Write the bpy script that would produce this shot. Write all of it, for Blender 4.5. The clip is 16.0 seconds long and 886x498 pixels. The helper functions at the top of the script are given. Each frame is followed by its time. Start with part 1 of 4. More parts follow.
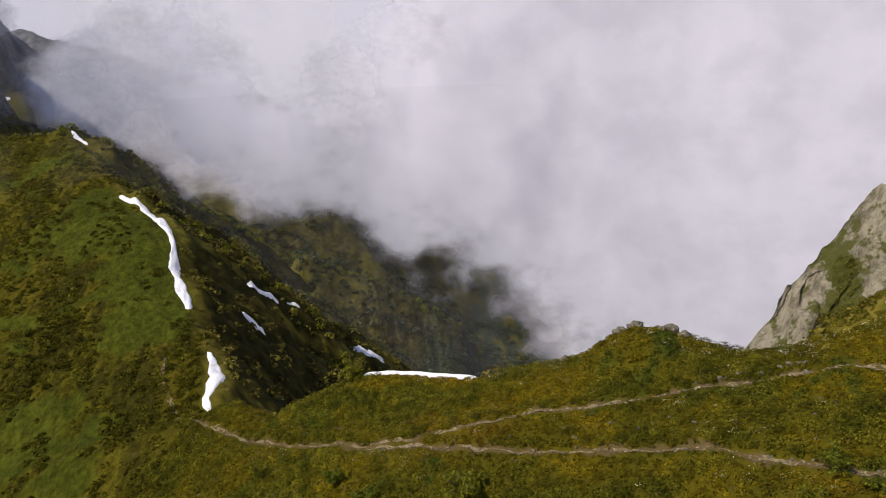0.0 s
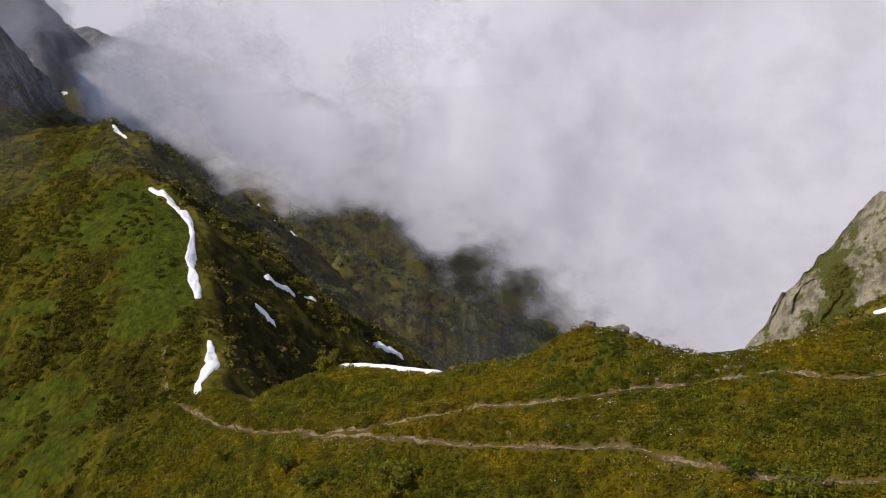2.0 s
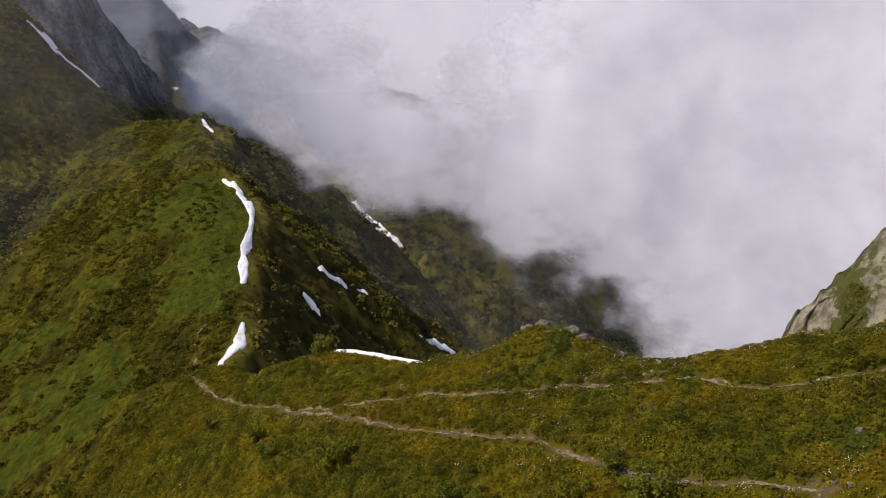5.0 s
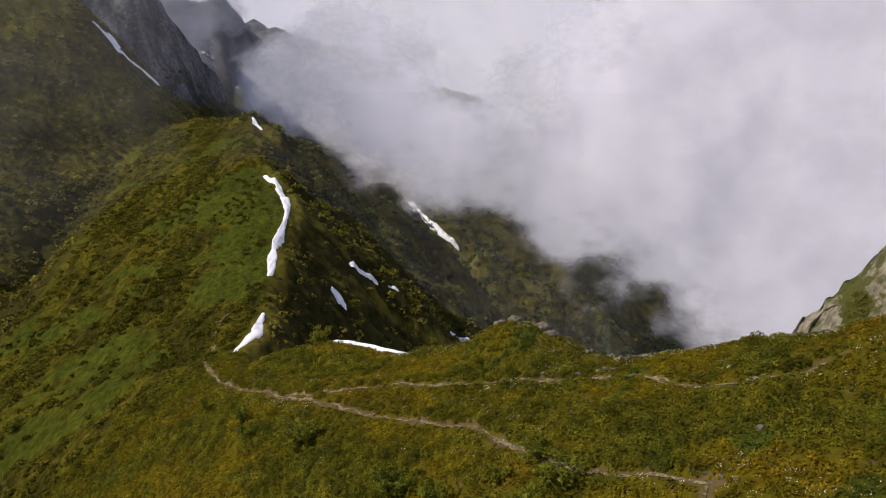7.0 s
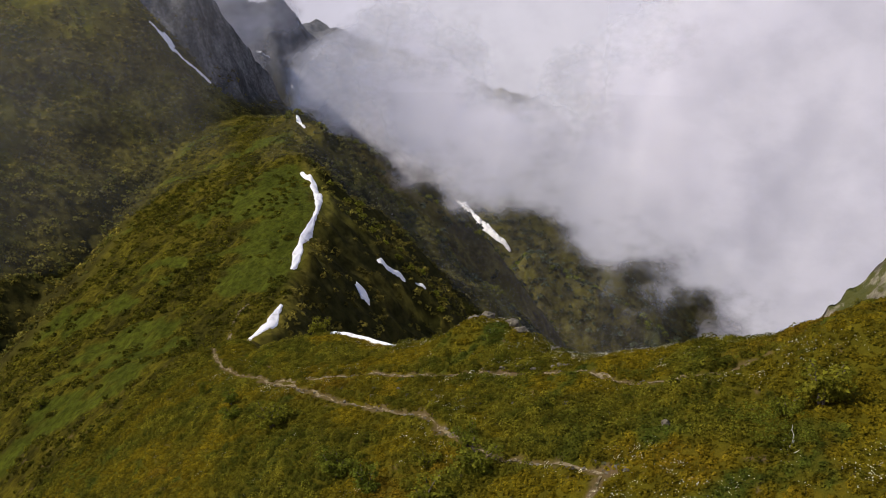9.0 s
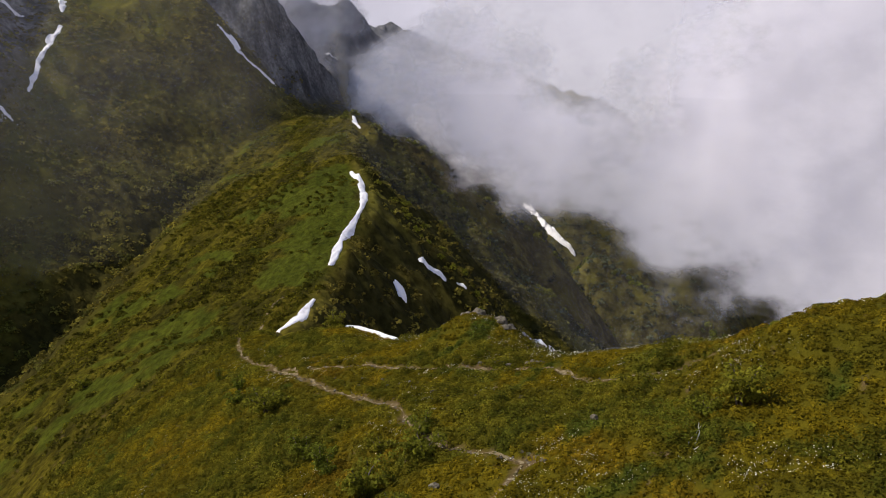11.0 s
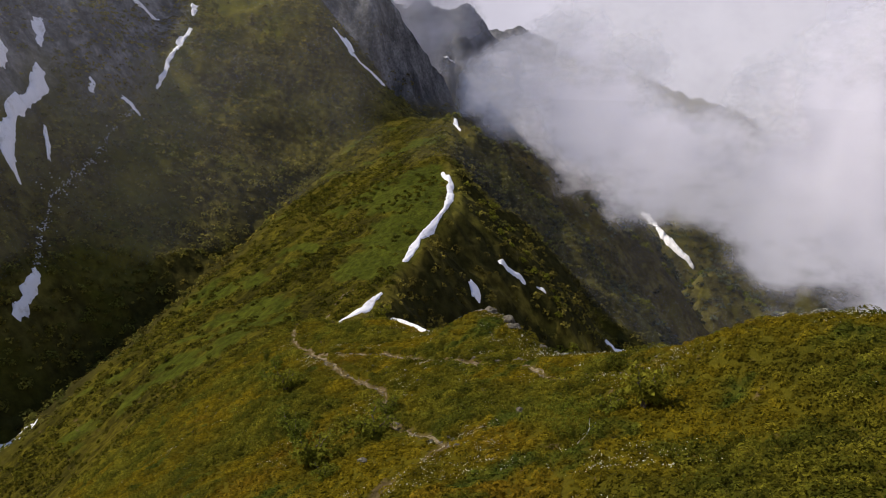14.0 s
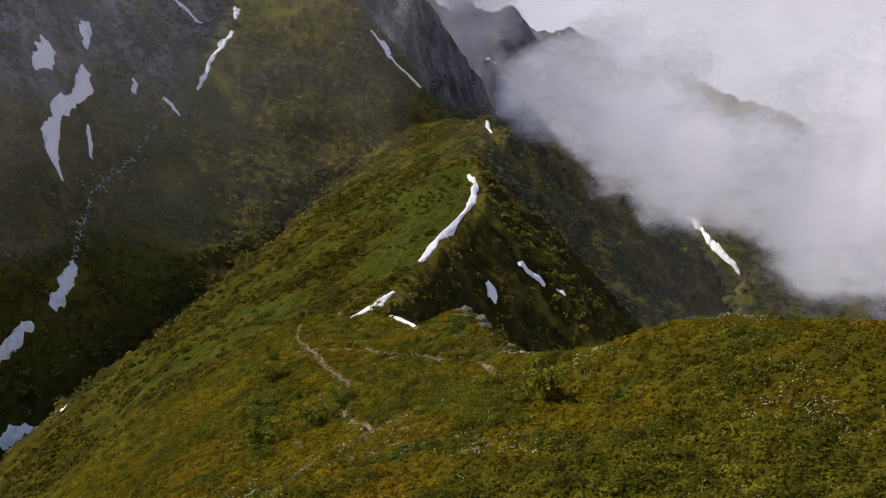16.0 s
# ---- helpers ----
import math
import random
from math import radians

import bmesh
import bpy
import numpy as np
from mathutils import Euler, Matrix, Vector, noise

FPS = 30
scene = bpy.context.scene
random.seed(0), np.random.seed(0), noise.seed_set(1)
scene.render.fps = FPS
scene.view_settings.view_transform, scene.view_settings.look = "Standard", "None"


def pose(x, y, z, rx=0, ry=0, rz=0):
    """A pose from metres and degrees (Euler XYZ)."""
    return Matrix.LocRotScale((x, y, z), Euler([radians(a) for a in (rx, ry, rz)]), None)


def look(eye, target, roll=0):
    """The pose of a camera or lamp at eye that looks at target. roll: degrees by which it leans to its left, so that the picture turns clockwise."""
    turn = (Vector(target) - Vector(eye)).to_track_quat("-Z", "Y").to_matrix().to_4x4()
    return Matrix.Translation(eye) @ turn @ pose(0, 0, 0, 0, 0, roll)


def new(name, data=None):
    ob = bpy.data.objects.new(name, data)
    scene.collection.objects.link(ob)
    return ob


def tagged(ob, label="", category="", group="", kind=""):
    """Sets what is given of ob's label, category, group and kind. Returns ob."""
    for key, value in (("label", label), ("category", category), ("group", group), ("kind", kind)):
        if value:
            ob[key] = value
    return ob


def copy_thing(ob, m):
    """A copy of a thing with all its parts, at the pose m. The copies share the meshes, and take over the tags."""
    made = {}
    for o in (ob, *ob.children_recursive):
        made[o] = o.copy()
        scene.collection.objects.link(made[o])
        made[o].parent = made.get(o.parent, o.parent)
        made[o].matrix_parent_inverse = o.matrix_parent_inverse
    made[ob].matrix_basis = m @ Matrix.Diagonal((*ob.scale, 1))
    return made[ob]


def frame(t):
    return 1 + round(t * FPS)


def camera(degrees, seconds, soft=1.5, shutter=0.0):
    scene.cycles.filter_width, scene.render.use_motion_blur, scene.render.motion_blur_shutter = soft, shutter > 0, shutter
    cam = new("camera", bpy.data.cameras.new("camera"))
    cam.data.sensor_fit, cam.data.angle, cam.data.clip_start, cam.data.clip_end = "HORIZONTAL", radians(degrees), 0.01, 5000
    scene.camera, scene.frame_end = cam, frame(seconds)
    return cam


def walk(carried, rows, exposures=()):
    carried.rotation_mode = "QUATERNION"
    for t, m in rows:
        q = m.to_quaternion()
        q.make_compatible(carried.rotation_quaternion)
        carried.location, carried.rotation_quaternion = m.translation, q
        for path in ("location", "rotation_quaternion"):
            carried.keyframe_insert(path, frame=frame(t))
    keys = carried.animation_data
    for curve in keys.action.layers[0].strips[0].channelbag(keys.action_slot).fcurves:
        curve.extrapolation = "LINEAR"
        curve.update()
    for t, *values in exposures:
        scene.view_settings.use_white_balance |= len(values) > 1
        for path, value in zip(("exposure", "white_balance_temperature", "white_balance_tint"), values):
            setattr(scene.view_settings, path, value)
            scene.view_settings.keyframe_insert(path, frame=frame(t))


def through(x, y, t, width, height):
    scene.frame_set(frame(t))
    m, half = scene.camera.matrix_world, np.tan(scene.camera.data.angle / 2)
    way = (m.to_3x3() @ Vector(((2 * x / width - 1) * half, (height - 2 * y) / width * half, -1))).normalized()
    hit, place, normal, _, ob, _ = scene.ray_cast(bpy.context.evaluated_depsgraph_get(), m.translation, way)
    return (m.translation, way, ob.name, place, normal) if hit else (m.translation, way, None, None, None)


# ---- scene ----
cam = camera(60.0, 16.0, 1.0)
PATH = [
    (0, (7.779, -0.073, 49.473), (7.545, 1.837, 48.927), -1.7),
    (0.5, (10.531, -0.16, 49.366), (10.267, 1.746, 48.821), -1.6),
    (1, (13.28, -0.113, 49.275), (12.986, 1.789, 48.73), -1.5),
    (1.5, (15.966, -0.089, 49.176), (15.64, 1.808, 48.632), -1.4),
    (2, (18.734, -0.038, 49.052), (18.367, 1.852, 48.511), -1.2),
    (2.5, (21.498, -0.047, 48.994), (21.088, 1.835, 48.454), -1.1),
    (3, (24.175, -0.139, 48.979), (23.725, 1.734, 48.441), -0.9),
    (3.5, (26.845, -0.216, 49.015), (26.352, 1.647, 48.478), -0.8),
    (4, (29.601, -0.288, 49.066), (29.063, 1.563, 48.532), -0.6),
    (6.5, (43.214, 0.521, 48.96), (42.473, 2.303, 48.434), -0.2),
    (7, (45.649, 0.836, 49.002), (44.873, 2.603, 48.477), -0.1),
    (7.5, (48.097, 1.267, 49.007), (47.288, 3.019, 48.483), -0.0),
    (8, (50.572, 1.764, 49.075), (49.727, 3.5, 48.551), 0.0),
    (8.5, (53.068, 2.214, 49.123), (52.191, 3.933, 48.599), 0.1),
    (11, (64.688, 5.548, 49.15), (63.619, 7.156, 48.631), 0.2),
    (11.5, (66.787, 6.368, 49.179), (65.677, 7.949, 48.661), 0.2),
    (12, (68.884, 7.188, 49.155), (67.729, 8.737, 48.639), 0.3),
    (12.5, (70.963, 8.041, 49.168), (69.762, 9.555, 48.654), 0.4),
    (13, (72.995, 8.977, 49.219), (71.748, 10.454, 48.705), 0.5),
    (13.5, (75.09, 9.862, 49.357), (73.803, 11.304, 48.843), 0.6),
    (14, (77.208, 10.785, 49.533), (75.89, 12.199, 49.02), 0.7),
    (14.5, (79.434, 11.637, 49.739), (78.092, 13.03, 49.227), 0.8),
    (15, (81.658, 12.576, 49.973), (80.294, 13.946, 49.461), 0.8),
    (15.5, (83.935, 13.488, 50.271), (82.549, 14.836, 49.759), 0.9),
    (16, (86.266, 14.386, 50.709), (84.859, 15.711, 50.196), 0.8),
]
walk(cam, [(t, look(eye, target, roll)) for t, eye, target, roll in PATH])

# ---- light ----
SUN_FROM = Vector((-0.58, -0.38, 0.76)).normalized()
world = bpy.data.worlds.new("sky")
scene.world = world
world.use_nodes = True
wn, wl = world.node_tree.nodes, world.node_tree.links
sky = wn.new("ShaderNodeTexSky")
sky.sky_type = 'NISHITA'
sky.sun_disc = False
sky.sun_elevation = math.asin(SUN_FROM.z)
sky.sun_rotation = math.atan2(SUN_FROM.x, SUN_FROM.y)
sky.altitude = 2000
wl.new(sky.outputs[0], wn["Background"].inputs[0])
wn["Background"].inputs[1].default_value = 0.165
sun = new("sun", bpy.data.lights.new("sun", 'SUN'))
sun.data.energy = 4.8
sun.data.angle = radians(1.5)
sun.data.color = (1.0, 0.93, 0.82)
sun.matrix_world = look(SUN_FROM * 500, (0, 0, 0))

# ---- noise and terrain shape ----
# <terrain>
GRAD = np.random.RandomState(7).rand(256, 256) * 2 * np.pi


def perlin(x, y):
    """Gradient noise, about -0.7 to 0.7."""
    xi, yi = np.floor(x).astype(int), np.floor(y).astype(int)
    xf, yf = x - xi, y - yi
    u, v = xf * xf * xf * (xf * (xf * 6 - 15) + 10), yf * yf * yf * (yf * (yf * 6 - 15) + 10)

    def corner(i, j):
        a = GRAD[(xi + i) % 256, (yi + j) % 256]
        return np.cos(a) * (xf - i) + np.sin(a) * (yf - j)
    a = corner(0, 0) * (1 - u) + corner(1, 0) * u
    b = corner(0, 1) * (1 - u) + corner(1, 1) * u
    return a * (1 - v) + b * v


def fbm(x, y, size, octaves=4, gain=0.5):
    s, amp = 0.0, 1.0
    for k in range(octaves):
        s = s + amp * perlin(x / size * 2 ** k + 17.3 * k, y / size * 2 ** k - 9.1 * k)
        amp *= gain
    return s


def billow(x, y, size, octaves=3):
    """Rounded humps with creases between them, 0 to about 1."""
    s, amp = 0.0, 1.0
    for k in range(octaves):
        s = s + amp * (0.55 - np.abs(perlin(x / size * 2 ** k + 5.7 * k, y / size * 2 ** k + 3.3 * k)) * 1.4)
        amp *= 0.45
    return s


def step(a, b, x):
    t = np.clip((x - a) / (b - a), 0, 1)
    return t * t * (3 - 2 * t)


def soft(x, w):
    """Zero below zero, then the slope one, with a rounded bend of width w."""
    return 0.5 * (x + np.sqrt(x * x + w * w)) - 0.0


def smax(a, b, k):
    return 0.5 * (a + b + np.sqrt((a - b) ** 2 + k * k))


def along(x, y, pts):
    """The nearest place on a line: signed distance (left of its way is plus), the height there, and how far along it is."""
    best = np.full(np.shape(x), 1e9)
    sign, height, run = np.zeros(np.shape(x)), np.zeros(np.shape(x)), np.zeros(np.shape(x))
    total = 0.0
    for p, q in zip(pts[:-1], pts[1:]):
        dx, dy = q[0] - p[0], q[1] - p[1]
        n = math.hypot(dx, dy)
        t = np.clip(((x - p[0]) * dx + (y - p[1]) * dy) / (n * n), 0, 1)
        ex, ey = x - p[0] - t * dx, y - p[1] - t * dy
        d = np.hypot(ex, ey)
        near = d < best
        best = np.where(near, d, best)
        sign = np.where(near, np.where(dx * ey - dy * ex >= 0, 1.0, -1.0), sign)
        if len(p) > 2:
            height = np.where(near, p[2] + t * (q[2] - p[2]), height)
        run = np.where(near, total + t * n, run)
        total += n
    return best * sign, height, run


def ridge(x, y, pts, left, right, round_top=4.0):
    d, h, _ = along(x, y, pts)
    a = np.sqrt(d * d + round_top ** 2) - round_top
    return h - np.where(d > 0, left, right) * a


CREST = [(140, 62), (90, 66), (66, 68), (55, 73), (46, 80), (34, 79), (24, 82), (12, 86), (-4, 94), (-16, 97), (-28, 91),
         (-42, 106), (-53, 128), (-66, 150), (-74, 166), (-89, 191), (-101, 209), (-121, 225), (-150, 257), (-180, 291)]
CREST_WEST = [(-180, 291), (-226, 306), (-236, 283), (-203, 236), (-158, 174), (-110, 93), (-78, 40), (-40, -40)]
RIB_A = [(-112, 223, 1), (-102, 226, -8), (-84, 219, -20), (-63, 211, -32), (-52, 207, -43), (-38, 201, -60), (-15, 190, -90)]
RIB_B = [(-178, 291, 14), (-163, 288, 10), (-155, 296, 1), (-140, 316, -25), (-133, 337, -47), (-122, 358, -73), (-103, 368, -92), (-60, 400, -150)]
RIB_C = [(-300, 350, 30), (-255, 415, -6), (-229, 459, -42), (-204, 497, -78), (-173, 535, -122), (-141, 569, -188), (-80, 640, -290)]
RIB_D = [(-262, 676, -200), (-217, 690, -160), (-150, 714, -188), (-98, 728, -223), (-30, 760, -290)]
FAR_RIDGE = [(-1100, 1250, 120), (-735, 1275, 35), (-660, 1319, 4), (-436, 1250, -44), (-330, 1130, -150), (-230, 1040, -260),
             (-130, 960, -350), (0, 900, -440)]
PEAK_NEAR = [(-900, 420, 260), (-560, 480, 130), (-470, 540, 84), (-447, 584, 86), (-441, 603, 80), (-434, 623, 63), (-432, 645, 42)]
PEAK_FAR = [(-2600, 1500, 420), (-1600, 1720, 130), (-1398, 1771, 65), (-1419, 1884, 105), (-1417, 1949, 113), (-1398, 2026, 78), (-1376, 2103, 30), (-1300, 2300, -80)]
C_EDGE = [(-420, 262, 170), (-330, 285, 105), (-297, 314, 56), (-274, 334, 22), (-248, 338, 5), (-228, 320, 0), (-215, 296, 0)]
APRON = [(47, 116, -6), (54, 116, 3), (63, 117, 9), (80, 119, 15), (120, 122, 22)]
BUTTRESS = [(-430, 290, 210), (-340, 325, 150), (-300, 345, 104), (-294, 355, 80), (-291, 370, 58), (-287, 389, 36), (-281, 408, 8), (-262, 440, -50)]
GULLY = [(-330, 245), (-300, 216), (-232, 156), (-158, 86), (-150, 76), (-112, 68), (-60, 20)]


def near_slope(x, y):
    u, v = (np.clip(x, -400, 100) - 30) / 50, (np.clip(y, 34, 96) - 60) / 30
    uc = np.clip(u, -1.7, 0.95)
    return 16.35 + 17.8 * u + 1.2 * v - 3.9 * uc * uc + 3.0 * np.minimum(u + 1.7, 0) - 8.6 * uc * v - 2.6 * v * v


def south_face(x, y):
    return -37.2 + 0.14 * x + 0.259 * y


def terrain(x, y, detail=True):
    """Height of the ground, and masks of what grows on it."""
    wob = fbm(x, y, 60, 3)
    a, b = near_slope(x, y), south_face(x, y) + 3.0 * fbm(x, y, 70, 3)
    top = smax(a, b, 5.0)
    # knoll with rocks on the saddle's rim
    top = top + 4.2 * np.exp(-((x - 19.3) / 6.2) ** 2 - ((y - 80.5) / 5) ** 2) - 2.0 * np.exp(-((x + 2) / 9) ** 2 - ((y - 91) / 9) ** 2)
    top = top + 6.2 * np.exp(-((x - 69) / 17) ** 2 - ((y - 67) / 11.5) ** 2)
    # hollows along the snow lines and low rises of the rim, fitted to the camera's view
    top = top - 3.9 * np.exp(-((x + 51) / 12) ** 2 - ((y - 109) / 12) ** 2)
    top = top - 3.0 * np.exp(-(along(x, y, [(-124, 225), (-101, 208), (-80, 178)])[0] / 8) ** 2)
    top = top + 0.9 * np.exp(-((x - 56) / 9) ** 2 - ((y - 63) / 8) ** 2) + 0.6 * np.exp(-((x - 76) / 9) ** 2 - ((y - 66) / 8) ** 2)
    d1, _, s1 = along(x, y, CREST)
    d1 = -d1                                     # plus: beyond the rim, north-east
    drop = 1.1 + 0.4 * step(170, 200, s1) - 0.12 * step(232, 262, s1)
    shelf = 0.40 * step(38, 52, x) * (1 - step(95, 120, x)) * step(75, 45, d1)   # gentler below the crag
    d1w = d1 + 1.6 * fbm(x, y, 16, 3)
    top = top - (drop - shelf) * soft(d1w, 3.5)
    d2, _, _ = along(x, y, CREST_WEST)
    west = -d2
    top = top - 0.75 * soft(west + 3 * fbm(x + 40, y, 25, 3), 6.0)
    z = smax(top, ridge(x, y, RIB_A, 0.8, 1.0, 2.0) + 2.5 * fbm(x, y, 22, 3), 4.0)
    z = smax(z, ridge(x, y, RIB_B, 0.95, 0.72, 3.0) + 4.0 * fbm(x, y, 30, 3), 5.0)
    z = smax(z, ridge(x, y, RIB_C, 0.8, 0.7, 4.0) + 12.0 * fbm(x, y, 55, 5), 6.0)
    z = smax(z, ridge(x, y, RIB_D, 0.8, 0.75, 5.0) + 14.0 * fbm(x, y, 60, 5) + 8.0 * (billow(x, y, 30, 3) - 0.5), 6.0)
    z = z - 8.0 * np.exp(-(along(x, y, [(-80, 268), (-56, 246), (-30, 220)])[0] / 9) ** 2)
    # broad spur behind the western gully
    c = -130.0 - 0.676 * x - 0.092 * y + 36 * np.exp(-((x + 290) / 55) ** 2 - ((y - 288) / 45) ** 2) + 7.0 * wob
    dc, _, _ = along(x, y, C_EDGE)
    c = c - 1.7 * soft(dc + 6 * fbm(x, y, 40, 4), 5.0)
    dg, _, _ = along(x, y, GULLY)
    c = c - 0.55 * soft(-dg + 5 * fbm(x, y, 30, 3), 6.0)
    z = smax(z, c, 4.0)
    z = smax(z, ridge(x, y, BUTTRESS, 1.6, 2.3, 2.0) + 8.0 * fbm(x, y, 26, 5) + 9.0 * (billow(x, y, 24, 4) - 0.5) - 2.0, 2.0)
    # rocky mountain west of the gully
    dm = -137.5 - 1.057 * x - 0.597 * y + 14 * fbm(x, y, 90, 5)
    dm = np.minimum(dm, 88 + 0.25 * (dm - 88))
    dm = dm - 0.8 * soft(dg - 14, 10.0)
    z = smax(z, dm, 5.0)
    for pts, l, r, rough, size in ((FAR_RIDGE, 0.9, 0.44, 34, 220), (PEAK_NEAR, 1.5, 1.25, 26, 90), (PEAK_FAR, 0.8, 0.8, 60, 350)):
        far = step(250, 420, np.hypot(x - 45, y - 5))
        z = smax(z, ridge(x, y, pts, l, r, 8.0) + rough * 0.5 * fbm(x, y, size, 5) + rough * 0.55 * (billow(x + 0.5 * y, y - 0.3 * x, size * 0.5, 5) - 0.5) - (1 - far) * 300, 8.0)
    # apron below the crag
    z = smax(z, ridge(x, y, APRON, 1.1, 0.75, 5.0) + 1.0 * fbm(x, y, 18, 3), 2.0)
    z = smax(z, -430 + 0 * x, 40.0)
    return z
# </terrain>


UPPER_TRAIL = [(-62, 128), (-58, 119), (-44, 99), (-35.5, 91), (-29, 86), (-24, 83.2), (-16.5, 79.6), (-6, 75.8), (5.5, 74.5), (12, 72.8), (19.5, 71),
               (25.7, 70), (31, 69.6), (36.6, 67), (41.7, 63.6), (45.6, 61.8), (48.3, 61), (51, 62)]
LOWER_TRAIL = [(-16.5, 79.6), (-5, 74.2), (4.8, 69.2), (15.3, 64.3), (21, 61.2), (24, 59.6), (27.2, 56.3), (31.5, 53.3), (34.5, 51.5), (38, 50.1), (41.5, 48.8), (44.2, 47)]
SIDE_TRAIL = [(43.8, 46.8), (43.4, 44.5), (43.4, 42.3), (44.6, 39.7), (46.5, 37.4), (49, 34)]


def trail_distance(x, y):
    d = np.minimum(np.abs(along(x, y, UPPER_TRAIL)[0]), np.abs(along(x, y, LOWER_TRAIL)[0]))
    return np.minimum(d, np.abs(along(x, y, SIDE_TRAIL)[0]))


def cover(x, y):
    """Humps of the plant cover on top of the ground, and masks of what grows where."""
    d1 = -along(x, y, CREST)[0]
    d2 = -along(x, y, CREST_WEST)[0]
    r = np.hypot(x - 48, y + 5)
    inside = step(3, -3, d1 + 2 * fbm(x, y, 9, 2)) * step(5, -5, d2)
    far = step(90, 190, r)
    hump = (1 - far) * (0.30 * billow(x, y, 2.4, 4) + 0.80 * fbm(x, y, 9, 3) - 0.30)
    run, wide = 0.40 * x - 0.92 * y, 0.92 * x + 0.40 * y     # along and across the hill's terraces
    hump = hump + far * inside * (1.3 * billow(wide, 0.32 * run, 4.5, 4) + 1.1 * fbm(wide, 0.4 * run, 13, 3) + 0.25)
    hump = hump + far * (1 - inside) * (2.4 * billow(x, y, 7.5, 4) + 3.4 * fbm(x, y, 30, 4))
    near_trail = step(0.2, 0.8, trail_distance(x, y))
    hump = hump - np.where(r < 150, 0.30 * (1 - near_trail), 0)
    return hump, inside, d1, d2, r


def meadow_share(x, y):
    """Where short bright grass takes the place of shrubs."""
    strip = np.exp(-(along(x, y, [(-128, 222), (-104, 190), (-86, 160), (-72, 138)])[0] / 10) ** 2)
    low = np.exp(-((x + 62) / 26) ** 2 - ((y - 100) / 20) ** 2)
    return step(0.14, 0.38, fbm(x + 300, y, 34, 4) + 0.5 * fbm(x + 0.5 * y, y - 0.5 * x, 9, 3) + 0.62 * strip + 0.28 * low - 0.25 * step(-25, 0, x)) * step(8, -12, x)


def surface(x, y):
    x, y = np.asarray(x, float), np.asarray(y, float)
    return terrain(x, y) + cover(x, y)[0]


def column(a0, a1, n):
    return np.radians(np.linspace(a0, a1, n, endpoint=False))


def ground_grid():
    ang = np.concatenate([column(-90, 46, 860), column(48, 265, 72)])
    rad = np.concatenate([[0.01, 1.2], np.geomspace(3, 28, 12, endpoint=False), np.geomspace(28, 130, 280, endpoint=False),
                          np.geomspace(130, 520, 220, endpoint=False), np.geomspace(520, 4700, 95)])
    aa, rr = np.meshgrid(ang, rad)
    return 48 + rr * np.sin(aa), -5 + rr * np.cos(aa), len(rad), len(ang)


def array_mesh(name, co, faces, smooth=True):
    """A mesh from arrays: places, and faces that all have the same number of corners."""
    me = bpy.data.meshes.new(name)
    n = faces.shape[1]
    me.vertices.add(len(co))
    me.vertices.foreach_set("co", np.asarray(co, dtype=np.float32).ravel())
    me.loops.add(faces.size)
    me.loops.foreach_set("vertex_index", faces.ravel().astype(np.int32))
    me.polygons.add(len(faces))
    me.polygons.foreach_set("loop_start", np.arange(0, faces.size, n, dtype=np.int32))
    me.polygons.foreach_set("loop_total", np.full(len(faces), n, dtype=np.int32))
    me.polygons.foreach_set("use_smooth", np.full(len(faces), smooth, dtype=bool))
    me.update(calc_edges=True)
    return me


def grid_faces(nr, nc, closed=False):
    idx = np.arange(nr * nc).reshape(nr, nc)
    if closed:
        nxt = np.roll(idx, -1, axis=1)
        return np.stack([idx[:-1], nxt[:-1], nxt[1:], idx[1:]], -1).reshape(-1, 4)
    return np.stack([idx[:-1, :-1], idx[:-1, 1:], idx[1:, 1:], idx[1:, :-1]], -1).reshape(-1, 4)


def give(me, name, values):
    at = me.attributes.new(name, 'FLOAT', 'POINT')
    at.data.foreach_set("value", np.asarray(values, dtype=np.float32).ravel())


